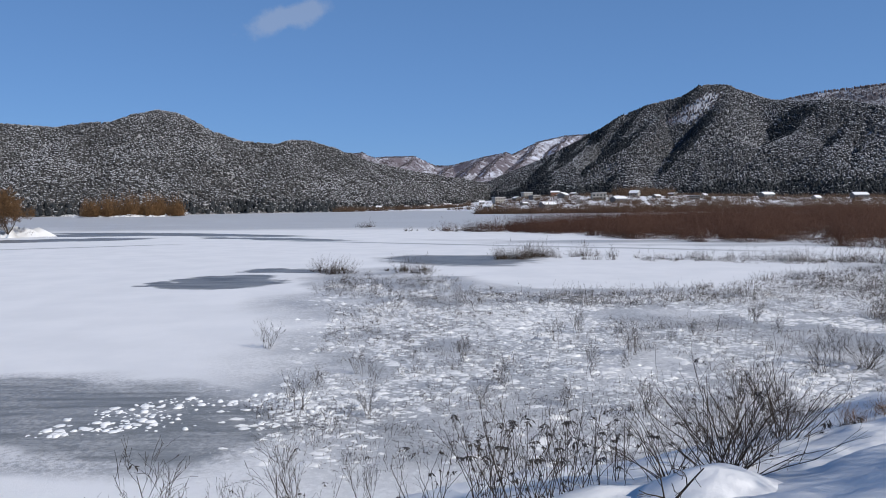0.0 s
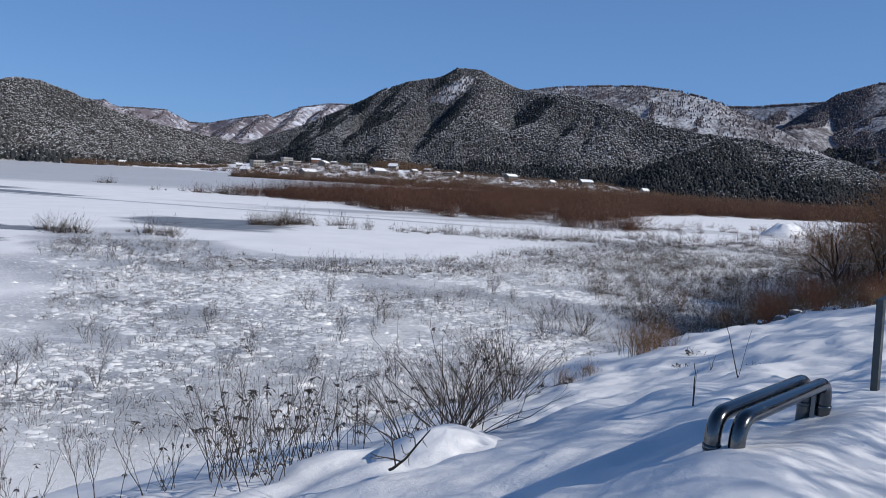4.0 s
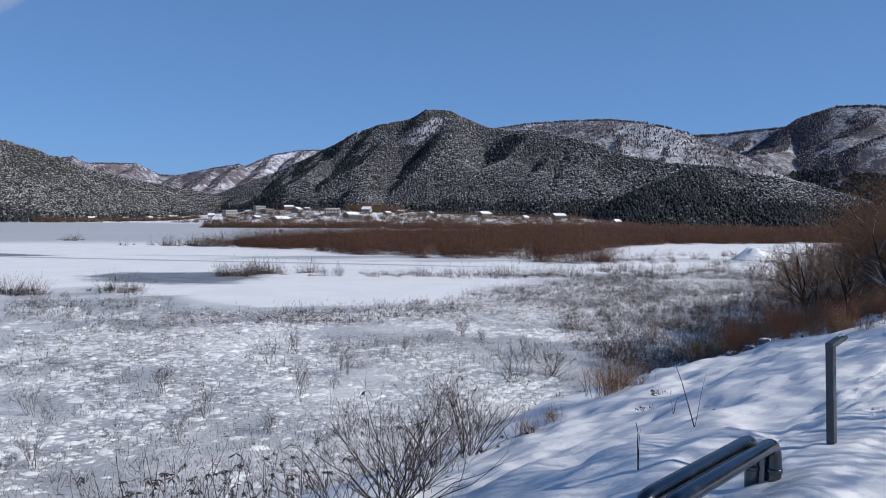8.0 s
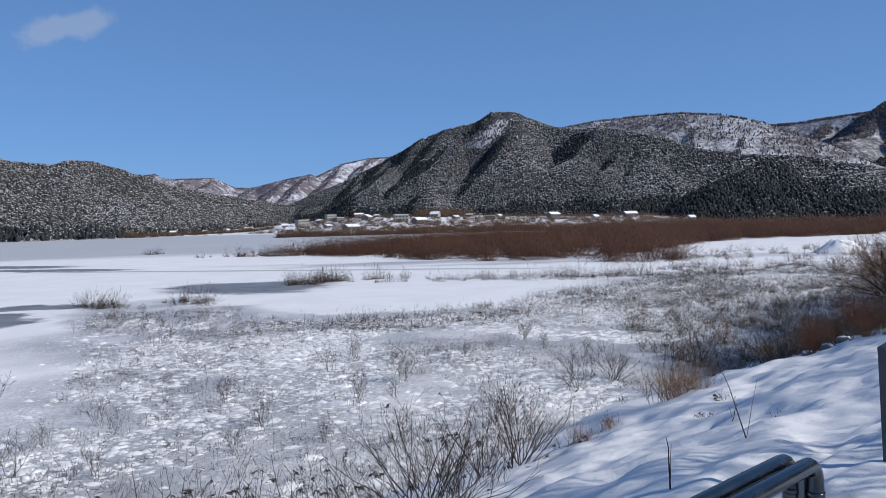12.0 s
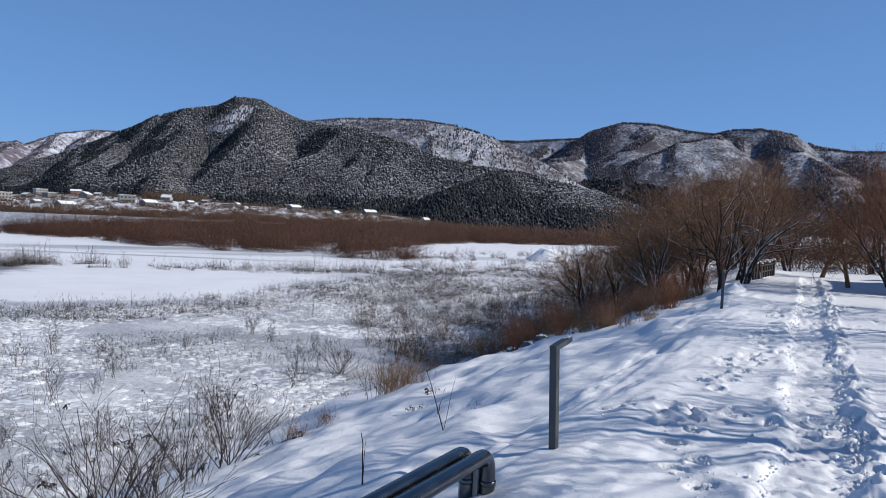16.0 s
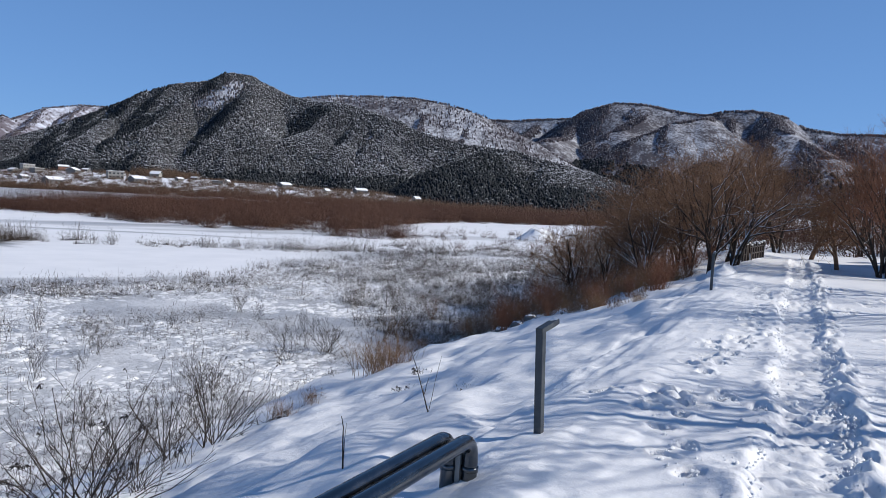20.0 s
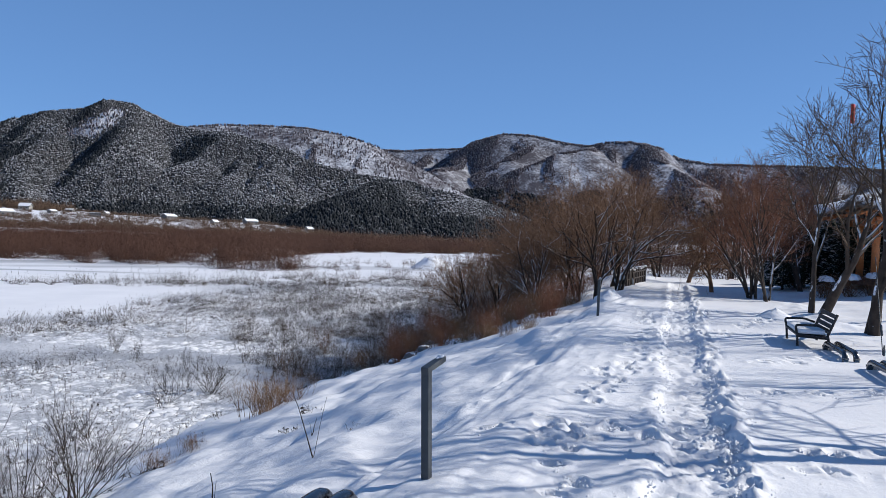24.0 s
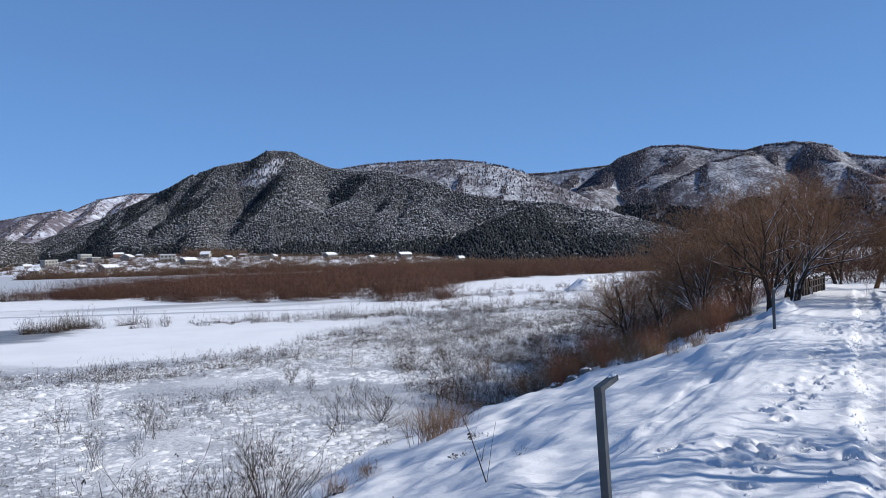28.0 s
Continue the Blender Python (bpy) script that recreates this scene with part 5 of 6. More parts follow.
T_SLIM = bare_tree("tree", "slim leafless tree with few upright branches", 71, 6.0, 0.06, 2, M_BARK, M_TWIG, bare=0.3, kids=(5, 4, 3, 2), angle=(14, 34), rise=0.08, crook=0.08, lean=0.12, thin=0.0035)
T_SHADE = bare_tree("tree", "broad leafless park tree with dense twigs", 77, 8.2, 0.16, 1, M_BARK, M_TWIG, bare=0.3, kids=(8, 6, 5, 4), angle=(22, 52), rise=0.05, crook=0.12, lean=0.1, thin=0.008)
TREES = ((T_LEAN, 24.0, -3.75, 0, 1.0), (T_TALL, 19.4, -3.9, 0, 1.0),
         (T_VASE, 27.4, -2.85, 0, 1.05), (T_VASE, 28.8, -2.6, 75, 1.0), (T_VASE, 30.6, -2.7, 160, 1.0), (T_VASE, 32.5, -4.6, 20, 1.1),
         (T_SMALL, 31.0, -1.4, 0, 1.0), (T_SMALL, 37.0, -0.6, 130, 1.2),
         (T_BANK, 31.0, 3.4, 10, 1.0), (T_BANK, 27.4, 2.5, 100, 1.05), (T_BANK, 29.8, 2.0, 220, 1.1), (T_BANK, 32.6, 1.5, 300, 1.1), (T_BANK, 35.0, 2.6, 140, 1.2),
         (T_BANK2, 29.5, 4.8, 80, 0.95), (T_BANK2, 33.5, 4.4, 170, 1.2), (T_BANK2, 30.5, 6.6, 250, 0.8), (T_BANK2, 36.0, 6.0, 40, 1.25),
         (T_BANK2, 40.0, 3.5, 100, 1.3), (T_BANK, 41.0, 0.6, 10, 1.3), (T_BANK2, 43.0, -3.0, 60, 1.3), (T_BANK, 39.0, 7.5, 200, 1.2), (T_BANK2, 45.0, 6.0, 300, 1.3), (T_BANK, 47.0, -6.0, 190, 1.3),
         (T_BANK2, 38.5, 10.0, 20, 1.0), (T_BANK, 34.0, 8.8, 90, 0.85), (T_BANK2, 48, 9, 110, 1.2), (T_BANK, 52, 4, 45, 1.3), (T_BANK2, 55, 11, 200, 1.2), (T_BANK, 58, 7, 280, 1.25),
         (T_BANK2, 62, 13, 330, 1.2), (T_BANK, 50, 13.5, 15, 1.0), (T_BANK2, 67, 10, 70, 1.3), (T_BANK, 44, 12, 150, 0.9), (T_BANK2, 72, 15, 160, 1.2), (T_BANK, 31.5, 5.6, 190, 0.9))
done = set()
for ob, u, v, turn, size in TREES:
    plant(ob, u, v, turn, size, ob.name not in done)
    done.add(ob.name)
# trees of the park beside and behind the viewer, whose shadows lie on the bank and across the lane
plant(T_SLIM, 15.6, -7.6, 50, 1.0, True)
plant(T_SHADE, 10.9, -5.4, 0, 1.0, True)
for ob, u, v, turn, size in ((T_SHADE, 7.8, -6.3, 130, 0.95), (T_SLIM, 18.2, -6.2, 10, 1.0), (T_SLIM, 14.4, -5.5, 80, 1.0), (T_SLIM, 22.8, -6.2, 200, 0.9)):
    plant(ob, u, v, turn, size, False)

# willows on the snowy islet
T_ISLE = bare_tree("tree", "wide leafless willow with olive-brown twigs on the islet", 51, 15.0, 0.2, 4, M_BARK, M_OLIVE, bare=0.2, kids=(6, 6, 6, 5), angle=(20, 50), rise=0.03, crook=0.13, lean=0.35, thin=0.03)
for k, (x, y, s) in enumerate(((-84, 139, 0.55), (-94, 142, 0.7), (-100, 146, 0.9), (-104, 141, 0.75), (-112, 146, 1.05), (-120, 150, 0.95), (-128, 147, 0.85), (-136, 150, 0.9), (-90, 146, 0.6))):
    if k == 0:
        T_ISLE.matrix_basis = pose(x, y, LAKE_Z + 0.9) @ Matrix.Diagonal((s, s, s, 1))
    else:
        c = copy_thing(T_ISLE, pose(x, y, LAKE_Z + 1.5, 0, 0, k * 67))
        c.scale = (s, s, s)


def dark_conifer(seed, height, width, label):
    rng = np.random.default_rng(seed)
    ob = thing("conifer", label, "tree")
    part("trunk", strand_mesh("trunk", [(np.array([(0, 0, -0.1), (0, 0, height * 0.3), (0, 0, height * 0.6), (0, 0, height * 0.8), (0, 0, height)]), np.linspace(0.14, 0.02, 5))], M_BARK, 6), M_BARK, ob)
    n = 4200
    t = rng.uniform(0.06, 1.0, n)
    ang = rng.uniform(0, 6.28, n)
    r = width * (1 - t ** 2.4) * np.sqrt(rng.uniform(0.2, 1, n))
    b = np.stack([np.cos(ang) * r, np.sin(ang) * r, t * height], -1)
    tip = b + np.stack([np.cos(ang) * 0.35, np.sin(ang) * 0.35, rng.uniform(-0.12, 0.15, n)], -1) + rng.normal(0, 0.08, (n, 3))
    v, f = spikes(b, tip, rng.uniform(0.05, 0.10, n))
    part("crown", mesh_of("crown", v, f, M_CONIFER), M_CONIFER, ob, "dark needles flecked with snow")
    return ob


M_CONIFER = bark_material("conifer_needles", (0.016, 0.026, 0.018), 0.2)
C_ONE = dark_conifer(3, 5.2, 1.9, "dark evergreen conifer flecked with snow")
for k, (u, v, s) in enumerate(((36.0, -5.2, 0.5), (35.5, -6.6, 0.52), (37.5, -8.8, 0.8), (39.0, -6.6, 0.55), (38.0, -11.0, 1.1), (40.5, -13.5, 1.1), (34.4, -4.2, 0.42), (36.5, -13.0, 1.0))):
    plant(C_ONE, u, v, k * 50, s, k == 0)


# ---- shrubs and weeds on the bank ----
def shrub(name, label, seed, height, stems, mat, leaves=0, depth=2, kids=(5, 3), lean=0.45, rad=0.009, category="shrub", leaf_mat=None, group="", rise=0.08, crook=0.15, spread=0.10, share=(0.4, 0.65)):
    rng = np.random.default_rng(seed)
    out = [[] for _ in range(depth + 1)]
    opts = dict(crook=crook, rise=rise, kids=kids, bare=0.25, angle=(18, 45), share=share, thin=0.0022, taper=0.4)
    for s in range(stems):
        w = np.array([rng.normal(0, lean), rng.normal(0, lean), 1.0])
        branch(rng, out, (rng.normal(0, spread), rng.normal(0, spread), -0.08), w / np.linalg.norm(w), height * rng.uniform(0.55, 1.0), rad * rng.uniform(0.7, 1.2), 0, depth, opts)
    ob = thing(name, label, category, group=group)
    if stems <= 14:
        for row in out[0]:
            part("stem", strand_mesh("stem", [row], mat, 5), mat, ob)
    else:
        tagged(part("stem_tuft", strand_mesh("stem_tuft", out[0], mat, 5), mat, ob), kind="stuff")
    tagged(part("twig_spray", strand_mesh("twig_spray", [(p[::2], r[::2]) for lv in out[1:] for p, r in lv], mat, 3), mat, ob), kind="stuff")
    if leaves:
        tips = [r for lv in out[1:] for r in lv]
        V, F = [], []
        for k in range(leaves):
            if k % 7 == 0:
                p = tips[rng.integers(len(tips))][0]
            c = p[4] + (p[3] - p[4]) * rng.uniform(0, 1.2)
            d = rng.normal(0, 1, 3)
            d[2] = -abs(d[2]) * 0.5 - 0.4
            d /= np.linalg.norm(d)
            s = np.cross(d, rng.normal(0, 1, 3))
            s /= np.linalg.norm(s)
            nrm = np.cross(d, s)
            L, W = rng.uniform(0.05, 0.10), rng.uniform(0.008, 0.015)
            i = len(V)
            V += [c, c + d * L * 0.5 + s * W + nrm * 0.006, c + d * L, c + d * L * 0.5 - s * W + nrm * 0.006, c + d * L * 0.5 - nrm * 0.006]
            F += [(i, i + 1, i + 4), (i + 1, i + 2, i + 4), (i + 2, i + 3, i + 4), (i + 3, i, i + 4), (i, i + 3, i + 2, i + 1)]
        part("foliage", mesh_of("foliage", V, F, leaf_mat or M_LEAF), leaf_mat or M_LEAF, ob, "curled withered leaves")
    return ob


S_FORK = shrub("shrub", "grey-brown leafless shrub with forked upright stems", 3, 1.9, 12, M_WEED, 60, 2, (4, 3), 0.36, 0.012, crook=0.09, share=(0.35, 0.6))
S_FAN = shrub("shrub", "fan-shaped leafless shrub, long curved stems rising from the snow", 4, 1.75, 22, M_WEED, 70, 2, (3, 2), 0.72, 0.009, rise=0.06, crook=0.13, spread=0.14, share=(0.3, 0.55))
S_LEAFY = shrub("weed", "tall dry weed with withered dark leaves", 6, 1.5, 11, M_WEED, 84, 1, (6,), 0.27, 0.007, "weed", rise=0.03, crook=0.10, spread=0.22, share=(0.14, 0.3))
S_STALK = shrub("weed_clump", "clump of upright straw-brown stalks with snow caught in them", 9, 1.0, 60, M_STALK, 60, 1, (4,), 0.26, 0.006, "weed", spread=0.28)
S_THIN = shrub("shrub", "sparse leafless shrub standing in the ice", 14, 1.3, 8, M_WEED, 0, 3, (4, 3, 3), 0.45, 0.009)
S_REDDISH = shrub("shrub", "dense reddish-brown shrub with upright stems", 17, 1.7, 26, M_TWIG_RED, 0, 2, (5, 3), 0.25, 0.010)
S_BROWN = shrub("shrub", "dense brown leafless shrub at the foot of the bank", 19, 1.5, 20, M_TWIG, 0, 2, (4, 3), 0.34, 0.010)
S_YOUNG = shrub("sapling", "slender bare sapling with a few side twigs", 23, 1.3, 2, M_WEED, 6, 3, (7, 4, 2), 0.12, 0.010, "sapling")


def scatter(ob, spots, first=True):
    for k, (u, v, turn, size) in enumerate(spots):
        x, y = xy(u, v)
        z = max(ground_z(x, y), LAKE_Z)
        if k == 0 and first:
            ob.matrix_basis = pose(x, y, z - 0.02, 0, 0, turn) @ Matrix.Diagonal((size, size, size, 1))
        else:
            c = copy_thing(ob, pose(x, y, z - 0.02, 0, 0, turn))
            c.scale = (size, size, size)


scatter(S_FORK, ((11.4, 8.75, 0, 0.85), (12.0, 9.3, 80, 0.7), (10.6, 8.9, 160, 0.75), (9.6, 8.6, 250, 0.7), (13.9, 10.4, 30, 0.5)))
scatter(S_FAN, ((6.8, 6.1, 10, 0.9), (7.4, 6.6, 100, 0.75), (6.4, 6.6, 200, 0.7), (8.6, 7.3, 300, 0.6), (23.2, 14.6, 0, 0.8), (21.4, 14.9, 60, 0.5), (16.6, 13.2, 30, 0.5), (17.4, 14.2, 130, 0.7)))
scatter(S_LEAFY, ((4.1, 6.3, 0, 0.85), (4.2, 6.8, 140, 0.9), (4.4, 7.5, 220, 0.85), (4.7, 7.9, 300, 0.8), (4.9, 6.9, 30, 0.85), (5.3, 7.4, 100, 0.85), (3.8, 8.0, 20, 0.75), (2.8, 9.4, 200, 0.65), (10.2, 8.2, 310, 0.7), (6.2, 7.7, 260, 0.85), (6.7, 8.0, 50, 0.8)))
scatter(S_YOUNG, ((0.8, 9.9, 0, 1.15), (2.6, 10.0, 120, 0.95), (0.2, 10.2, 250, 0.8), (1.9, 10.3, 40, 0.7), (-0.6, 9.9, 10, 0.8), (3.6, 9.7, 80, 0.7)))
rw = np.random.default_rng(71)


def slope_spots(n, u0, u1, v0, v1, small, big):
    """Spots on the overgrown part of the bank: beyond a line that runs obliquely down from the path's edge."""
    out = []
    while len(out) < n:
        u, v = rw.uniform(u0, u1), rw.uniform(v0, v1)
        if u > 19.8 + 0.27 * (v - 3.0) + rw.uniform(0, 2.5) and rw.uniform(0, 1) < math.exp(-(v - 3) / 6.0) * min(1.0, 0.35 + (u - 18.8) / 8) and v > 2.6 + 0.05 * max(0, u - 24):
            out.append((u, v, rw.uniform(0, 360), rw.uniform(small, big) * (0.52 + 0.36 * min(1.0, (u - 19) / 9))))
    return out


scatter(S_STALK, [(17.9, 9.3, 0, 1.0), (18.5, 9.2, 120, 0.9), (17.4, 9.0, 60, 0.6)] + slope_spots(44, 18.5, 30, 3.2, 12.5, 0.5, 1.1) + [(13.0, 8.5, 10, 0.4), (14.2, 8.7, 90, 0.35)])
scatter(S_THIN, [(rw.uniform(5, 30), 13.5 + abs(rw.normal(0, 7)), rw.uniform(0, 360), rw.uniform(0.4, 0.85)) for _ in range(34)])
scatter(S_REDDISH, slope_spots(26, 19, 36, 3.0, 9.0, 0.4, 1.0))
scatter(S_BROWN, slope_spots(34, 19, 46, 4.0, 15.0, 0.45, 1.0))
scatter(S_THIN, slope_spots(46, 20, 50, 6, 24, 0.6, 1.3), False)

# dark weed tussock and bent twigs in the snow of the slope
S_TUSSOCK = shrub("weed_tussock", "small dark withered tussock poking out of the snow", 27, 0.32, 16, M_LEAF, 40, 1, (3,), 0.9, 0.006, "weed")
scatter(S_TUSSOCK, ((12.8, 8.6, 0, 1.2), (15.2, 9.4, 60, 0.7), (13.6, 6.2, 120, 0.7), (15.4, 6.8, 200, 0.8), (12.2, 4.4, 20, 0.45)))


def bent_twig(u, v, height, lean, seed):
    x, y, z = uv_z(u, v)
    rng = np.random.default_rng(seed)
    ob = thing("twig", "single dry twig leaning out of the snow", "twig", (x, y, z), group="loose twigs")
    rows = []
    for k, (h, l, r) in enumerate(((1.0, 1.0, 0.008), (0.85, -0.6, 0.0035))):
        t = np.linspace(0, 1, 5)
        rows.append((np.stack([lean * height * h * l * t, rng.normal(0, 0.006, 5), height * h * (t - 0.05) + 0.03 * np.sin(t * 3)], -1), np.linspace(r, r * 0.4, 5)))
    v_, f_ = tubes(np.array([p for p, _ in rows]), np.array([r for _, r in rows]), 5)
    part("stem", mesh_of("stem", v_, f_, M_WEED, True), M_WEED, ob)


bent_twig(9.35, 3.59, 0.75, -0.38, 1)
bent_twig(6.81, 3.06, 0.42, -0.06, 2)
bent_twig(12.4, 5.2, 0.3, 0.3, 3)


def fallen_branch(u, v, turn):
    x, y, z = uv_z(u, v)
    ob = thing("fallen_branch", "dark dead branch lying on the snow", "branch", (x, y, z), turn)
    rng = np.random.default_rng(18)
    out = [[] for _ in range(3)]
    branch(rng, out, (0, 0, 0.05), np.array([0.94, 0, 0.30]), 1.1, 0.016, 0, 2, dict(crook=0.16, rise=0.0, kids=(6, 3), bare=0.2, angle=(25, 55), share=(0.25, 0.45), thin=0.003, taper=0.3))
    part("stem", strand_mesh("stem", out[0], M_WEED, 6), M_WEED, ob)
    tagged(part("twig_spray", strand_mesh("twig_spray", out[1] + out[2], M_WEED, 4), M_WEED, ob), kind="stuff")


fallen_branch(4.5, 4.85, -88)

# boulders under snow by the brown shrubs
def boulder(u, v, size, seed):
    x, y, z = uv_z(u, v)
    bm = bmesh.new()
    bmesh.ops.create_icosphere(bm, subdivisions=3, radius=size)
    for vert in bm.verts:
        vert.co *= 1 + 0.28 * noise.noise(vert.co * 2.2 / size * 0.5 + Vector((seed, 0, 0)))
        vert.co.z *= 0.7
    for f_ in bm.faces:
        f_.smooth = True
    ob = thing("boulder", "grey boulder half buried, capped with snow", "boulder", (x, y, z), seed * 40, "boulders")
    part("stone", bm, M_STONE, ob)
    rr = np.random.default_rng(seed)
    v_, f_ = lumps(np.array([[0, 0, size * 0.42], [size * 0.3, 0.1, size * 0.35]]), np.array([size * 0.75, size * 0.5]), np.array([0.4, 0.5]), rr, 12)
    part("snow_cap", mesh_of("snow_cap", v_, f_, M_SNOW, True), M_SNOW, ob)


for k, (u, v, s) in enumerate(((24.4, 7.9, 0.26), (25.0, 7.7, 0.22), (24.1, 8.4, 0.2), (23.4, 6.1, 0.13))):
    boulder(u, v, s, k + 1)

# ---- weed bed in the ice: clods of snow and thin stems ----
BED = [(-5.6, 20), (-5.0, 27), (-5.5, 33), (-7.5, 44), (-8, 56), (0, 52), (1, 46), (9, 42.2), (18, 44), (26, 51), (40, 58), (60, 56), (46, 38), (30, 26), (14, 16.5), (4, 14), (-4, 15.5)]
fl_rng = np.random.default_rng(81)
spots = strewn(BED, 62000, 82, LAKE_Z, 0.22, 2.6)
spots[:, :2] += fl_rng.normal(0, 0.9, (len(spots), 2))
spots = spots[fbm(spots[:, 0] / 5.5, spots[:, 1] / 7.0, 19) > 0.43]
size = fl_rng.gamma(2.0, 0.031, len(spots))
v_, f_ = flakes(spots, np.clip(size, 0.02, 0.24), fl_rng.uniform(0.12, 0.5, len(spots)), fl_rng)
solo("snow_clods", mesh_of("snow_clods", v_, f_, M_SNOW), "countless small snow clods frozen onto the weed bed", "snow clods", kind="stuff")
spots = strewn([(-10.6, 17.4), (-9.8, 20.2), (-8.0, 21), (-4.0, 21.5), (-0.5, 22.5), (-1.0, 20.0), (-4.4, 18.2)], 420, 83, LAKE_Z, 0.25, 1.6)
v_, f_ = lumps(spots, np.clip(fl_rng.gamma(2.2, 0.030, len(spots)), 0.025, 0.16), fl_rng.uniform(0.15, 0.45, len(spots)), fl_rng, 6)
solo("snow_clods", mesh_of("snow_clods", v_, f_, M_SNOW), "scattered white snow clods on dark shore ice", "snow clods", kind="stuff")
bush_cloud("ice_weeds", "thin dry weed stems sticking out of the ice", M_WEED, strewn(BED, 6500, 84, LAKE_Z, 0.3, 6.0), 0.5, 0.5, 10, 0.006, 85, category="weeds")
bush_cloud("ice_weeds", "brown weed tufts standing in the far weed bed", M_WEED, strewn([(2, 44), (9, 38), (24, 40), (60, 50), (70, 62), (44, 64), (26, 54), (14, 45)], 1100, 86, LAKE_Z, 0.35, 8.0), 1.0, 0.9, 18, 0.009, 87, category="weeds")
bush_cloud("ice_weeds", "grey weed tufts beside the dark ice patches", M_WEED, strewn([(-8, 60), (-9, 46), (-3, 40), (5, 40), (2, 52)], 240, 88, LAKE_Z, 0.3, 5.0), 0.7, 0.6, 14, 0.008, 89, category="weeds")

# crumbs of snow along the trodden lane
cr = np.random.default_rng(91)
n_cr = 2600
cu, side = cr.uniform(4.5, 26, n_cr), cr.choice((-1, 1), n_cr, p=(0.6, 0.4))
cv = -0.2 + 0.04 * np.sin(cu * 0.45) + side * (0.4 + cr.normal(0, 0.10, n_cr))
pr = np.array([p[:2] for p in PRINTS if 6 < p[0] < 24])
pk = pr[cr.integers(0, len(pr), 4200)] + cr.normal(0, 0.11, (4200, 2))
cu, cv = np.concatenate([cu, pk[:, 0]]), np.concatenate([cv, pk[:, 1]])
cx, cy = cu * DU[0] + cv * DV[0], cu * DU[1] + cv * DV[1]
v_, f_ = flakes(np.stack([cx, cy, bank_z(cx, cy) + 0.006], -1), np.clip(cr.gamma(2.0, 0.0055, len(cu)), 0.004, 0.026), cr.uniform(0.4, 0.8, len(cu)), cr)
solo("snow_crumbs", mesh_of("snow_crumbs", v_, f_, M_SNOW), "crumbled snow kicked up beside the trodden lane", "snow", kind="stuff")


# ---- snow mounds ----
def mound(u, v, a, b, h, label, seed, z=None, name="snow_mound", rag=0.8):
    x, y = xy(u, v)
    z = ground_z(x, y) if z is None else z
    rng = np.random.default_rng(seed)
    V, F, n_r, n_a = [], [], 14, 40
    for i in range(n_r + 1):
        for k in range(n_a):
            w, q = 6.28318 * k / n_a, i / n_r
            px, py = math.cos(w) * a * q, math.sin(w) * b * q
            rough = rag * h * (fbm(np.array([px / a * 3 + seed]), np.array([py / b * 3]), seed)[0] - 0.45)
            V.append((px, py, h * math.cos(q * 1.57) ** 1.3 + rough * (1 - q) - (0.12 if i == n_r else 0)))
    for i in range(n_r):
        for k in range(n_a):
            F.append((i * n_a + k, (i + 1) * n_a + k, (i + 1) * n_a + (k + 1) % n_a, i * n_a + (k + 1) % n_a))
    ob = solo(name, mesh_of(name, V, F, M_SNOW, True), label, "snow mound", "snow mounds")
    ob.matrix_basis = pose(x, y, z, 0, 0, 28)
    return ob


def at_xy(x, y):
    return x * DU[0] + y * DU[1], x * DV[0] + y * DV[1]


mound(*at_xy(81.5, 84.5), 4.6, 3.6, 1.9, "big rough heap of piled snow on the marsh field", 3, LAKE_Z)
mound(25.9, 1.9, 1.0, 0.5, 0.28, "small heap of snow at the path's edge", 4)
mound(22.4, -2.5, 0.8, 0.45, 0.2, "rough low snow heap beside the bench", 6)
mound(5.7, 5.25, 0.95, 0.72, 0.32, "smooth rounded snow pillow on the bank", 7, rag=0.3)

# ---- lamp posts at the path's edge ----
def lamp_post():
    ob = thing("bollard_light", "grey square steel bollard light with angled head", "bollard light", group="path lights")
    post = boxed(-0.03, 0.03, -0.03, 0.03, -0.25, 0.84, bevel=0.004)
    part("post", post, M_POST, ob)
    m = Matrix.Translation((0, 0, 0.825)) @ Matrix.Rotation(radians(-7), 4, "Y")
    part("lamp_head", box(bmesh.new(), -0.035, 0.27, -0.03, 0.03, -0.02, 0.022, 0.006, m), M_POST, ob)
    part("lamp_lens", box(bmesh.new(), 0.08, 0.24, -0.02, 0.02, -0.028, -0.018, 0.0, m), M_WALL, ob, "frosted lens under the head")
    cap, cap_f = lumps(np.array([[0.235, 0, 0.872], [0.20, 0.01, 0.868]]), np.array([0.028, 0.022]), np.array([0.7, 0.5]), np.random.default_rng(4), 10)
    part("snow_cap", mesh_of("snow_cap", cap, cap_f, M_SNOW, True), M_SNOW, ob, "clump of snow on the head")
    part("foot_plate", boxed(-0.09, 0.09, -0.09, 0.09, -0.08, -0.05, bevel=0.004), M_POST, ob)
    return ob


lp = lamp_post()
px, py, pz = uv_z(7.41, 1.67)
lp.matrix_basis = pose(px, py, pz, -1.5, -2.0, 20)
px, py, pz = uv_z(19.8, 1.66)
copy_thing(lp, pose(px, py, pz, 0, 0, 28))


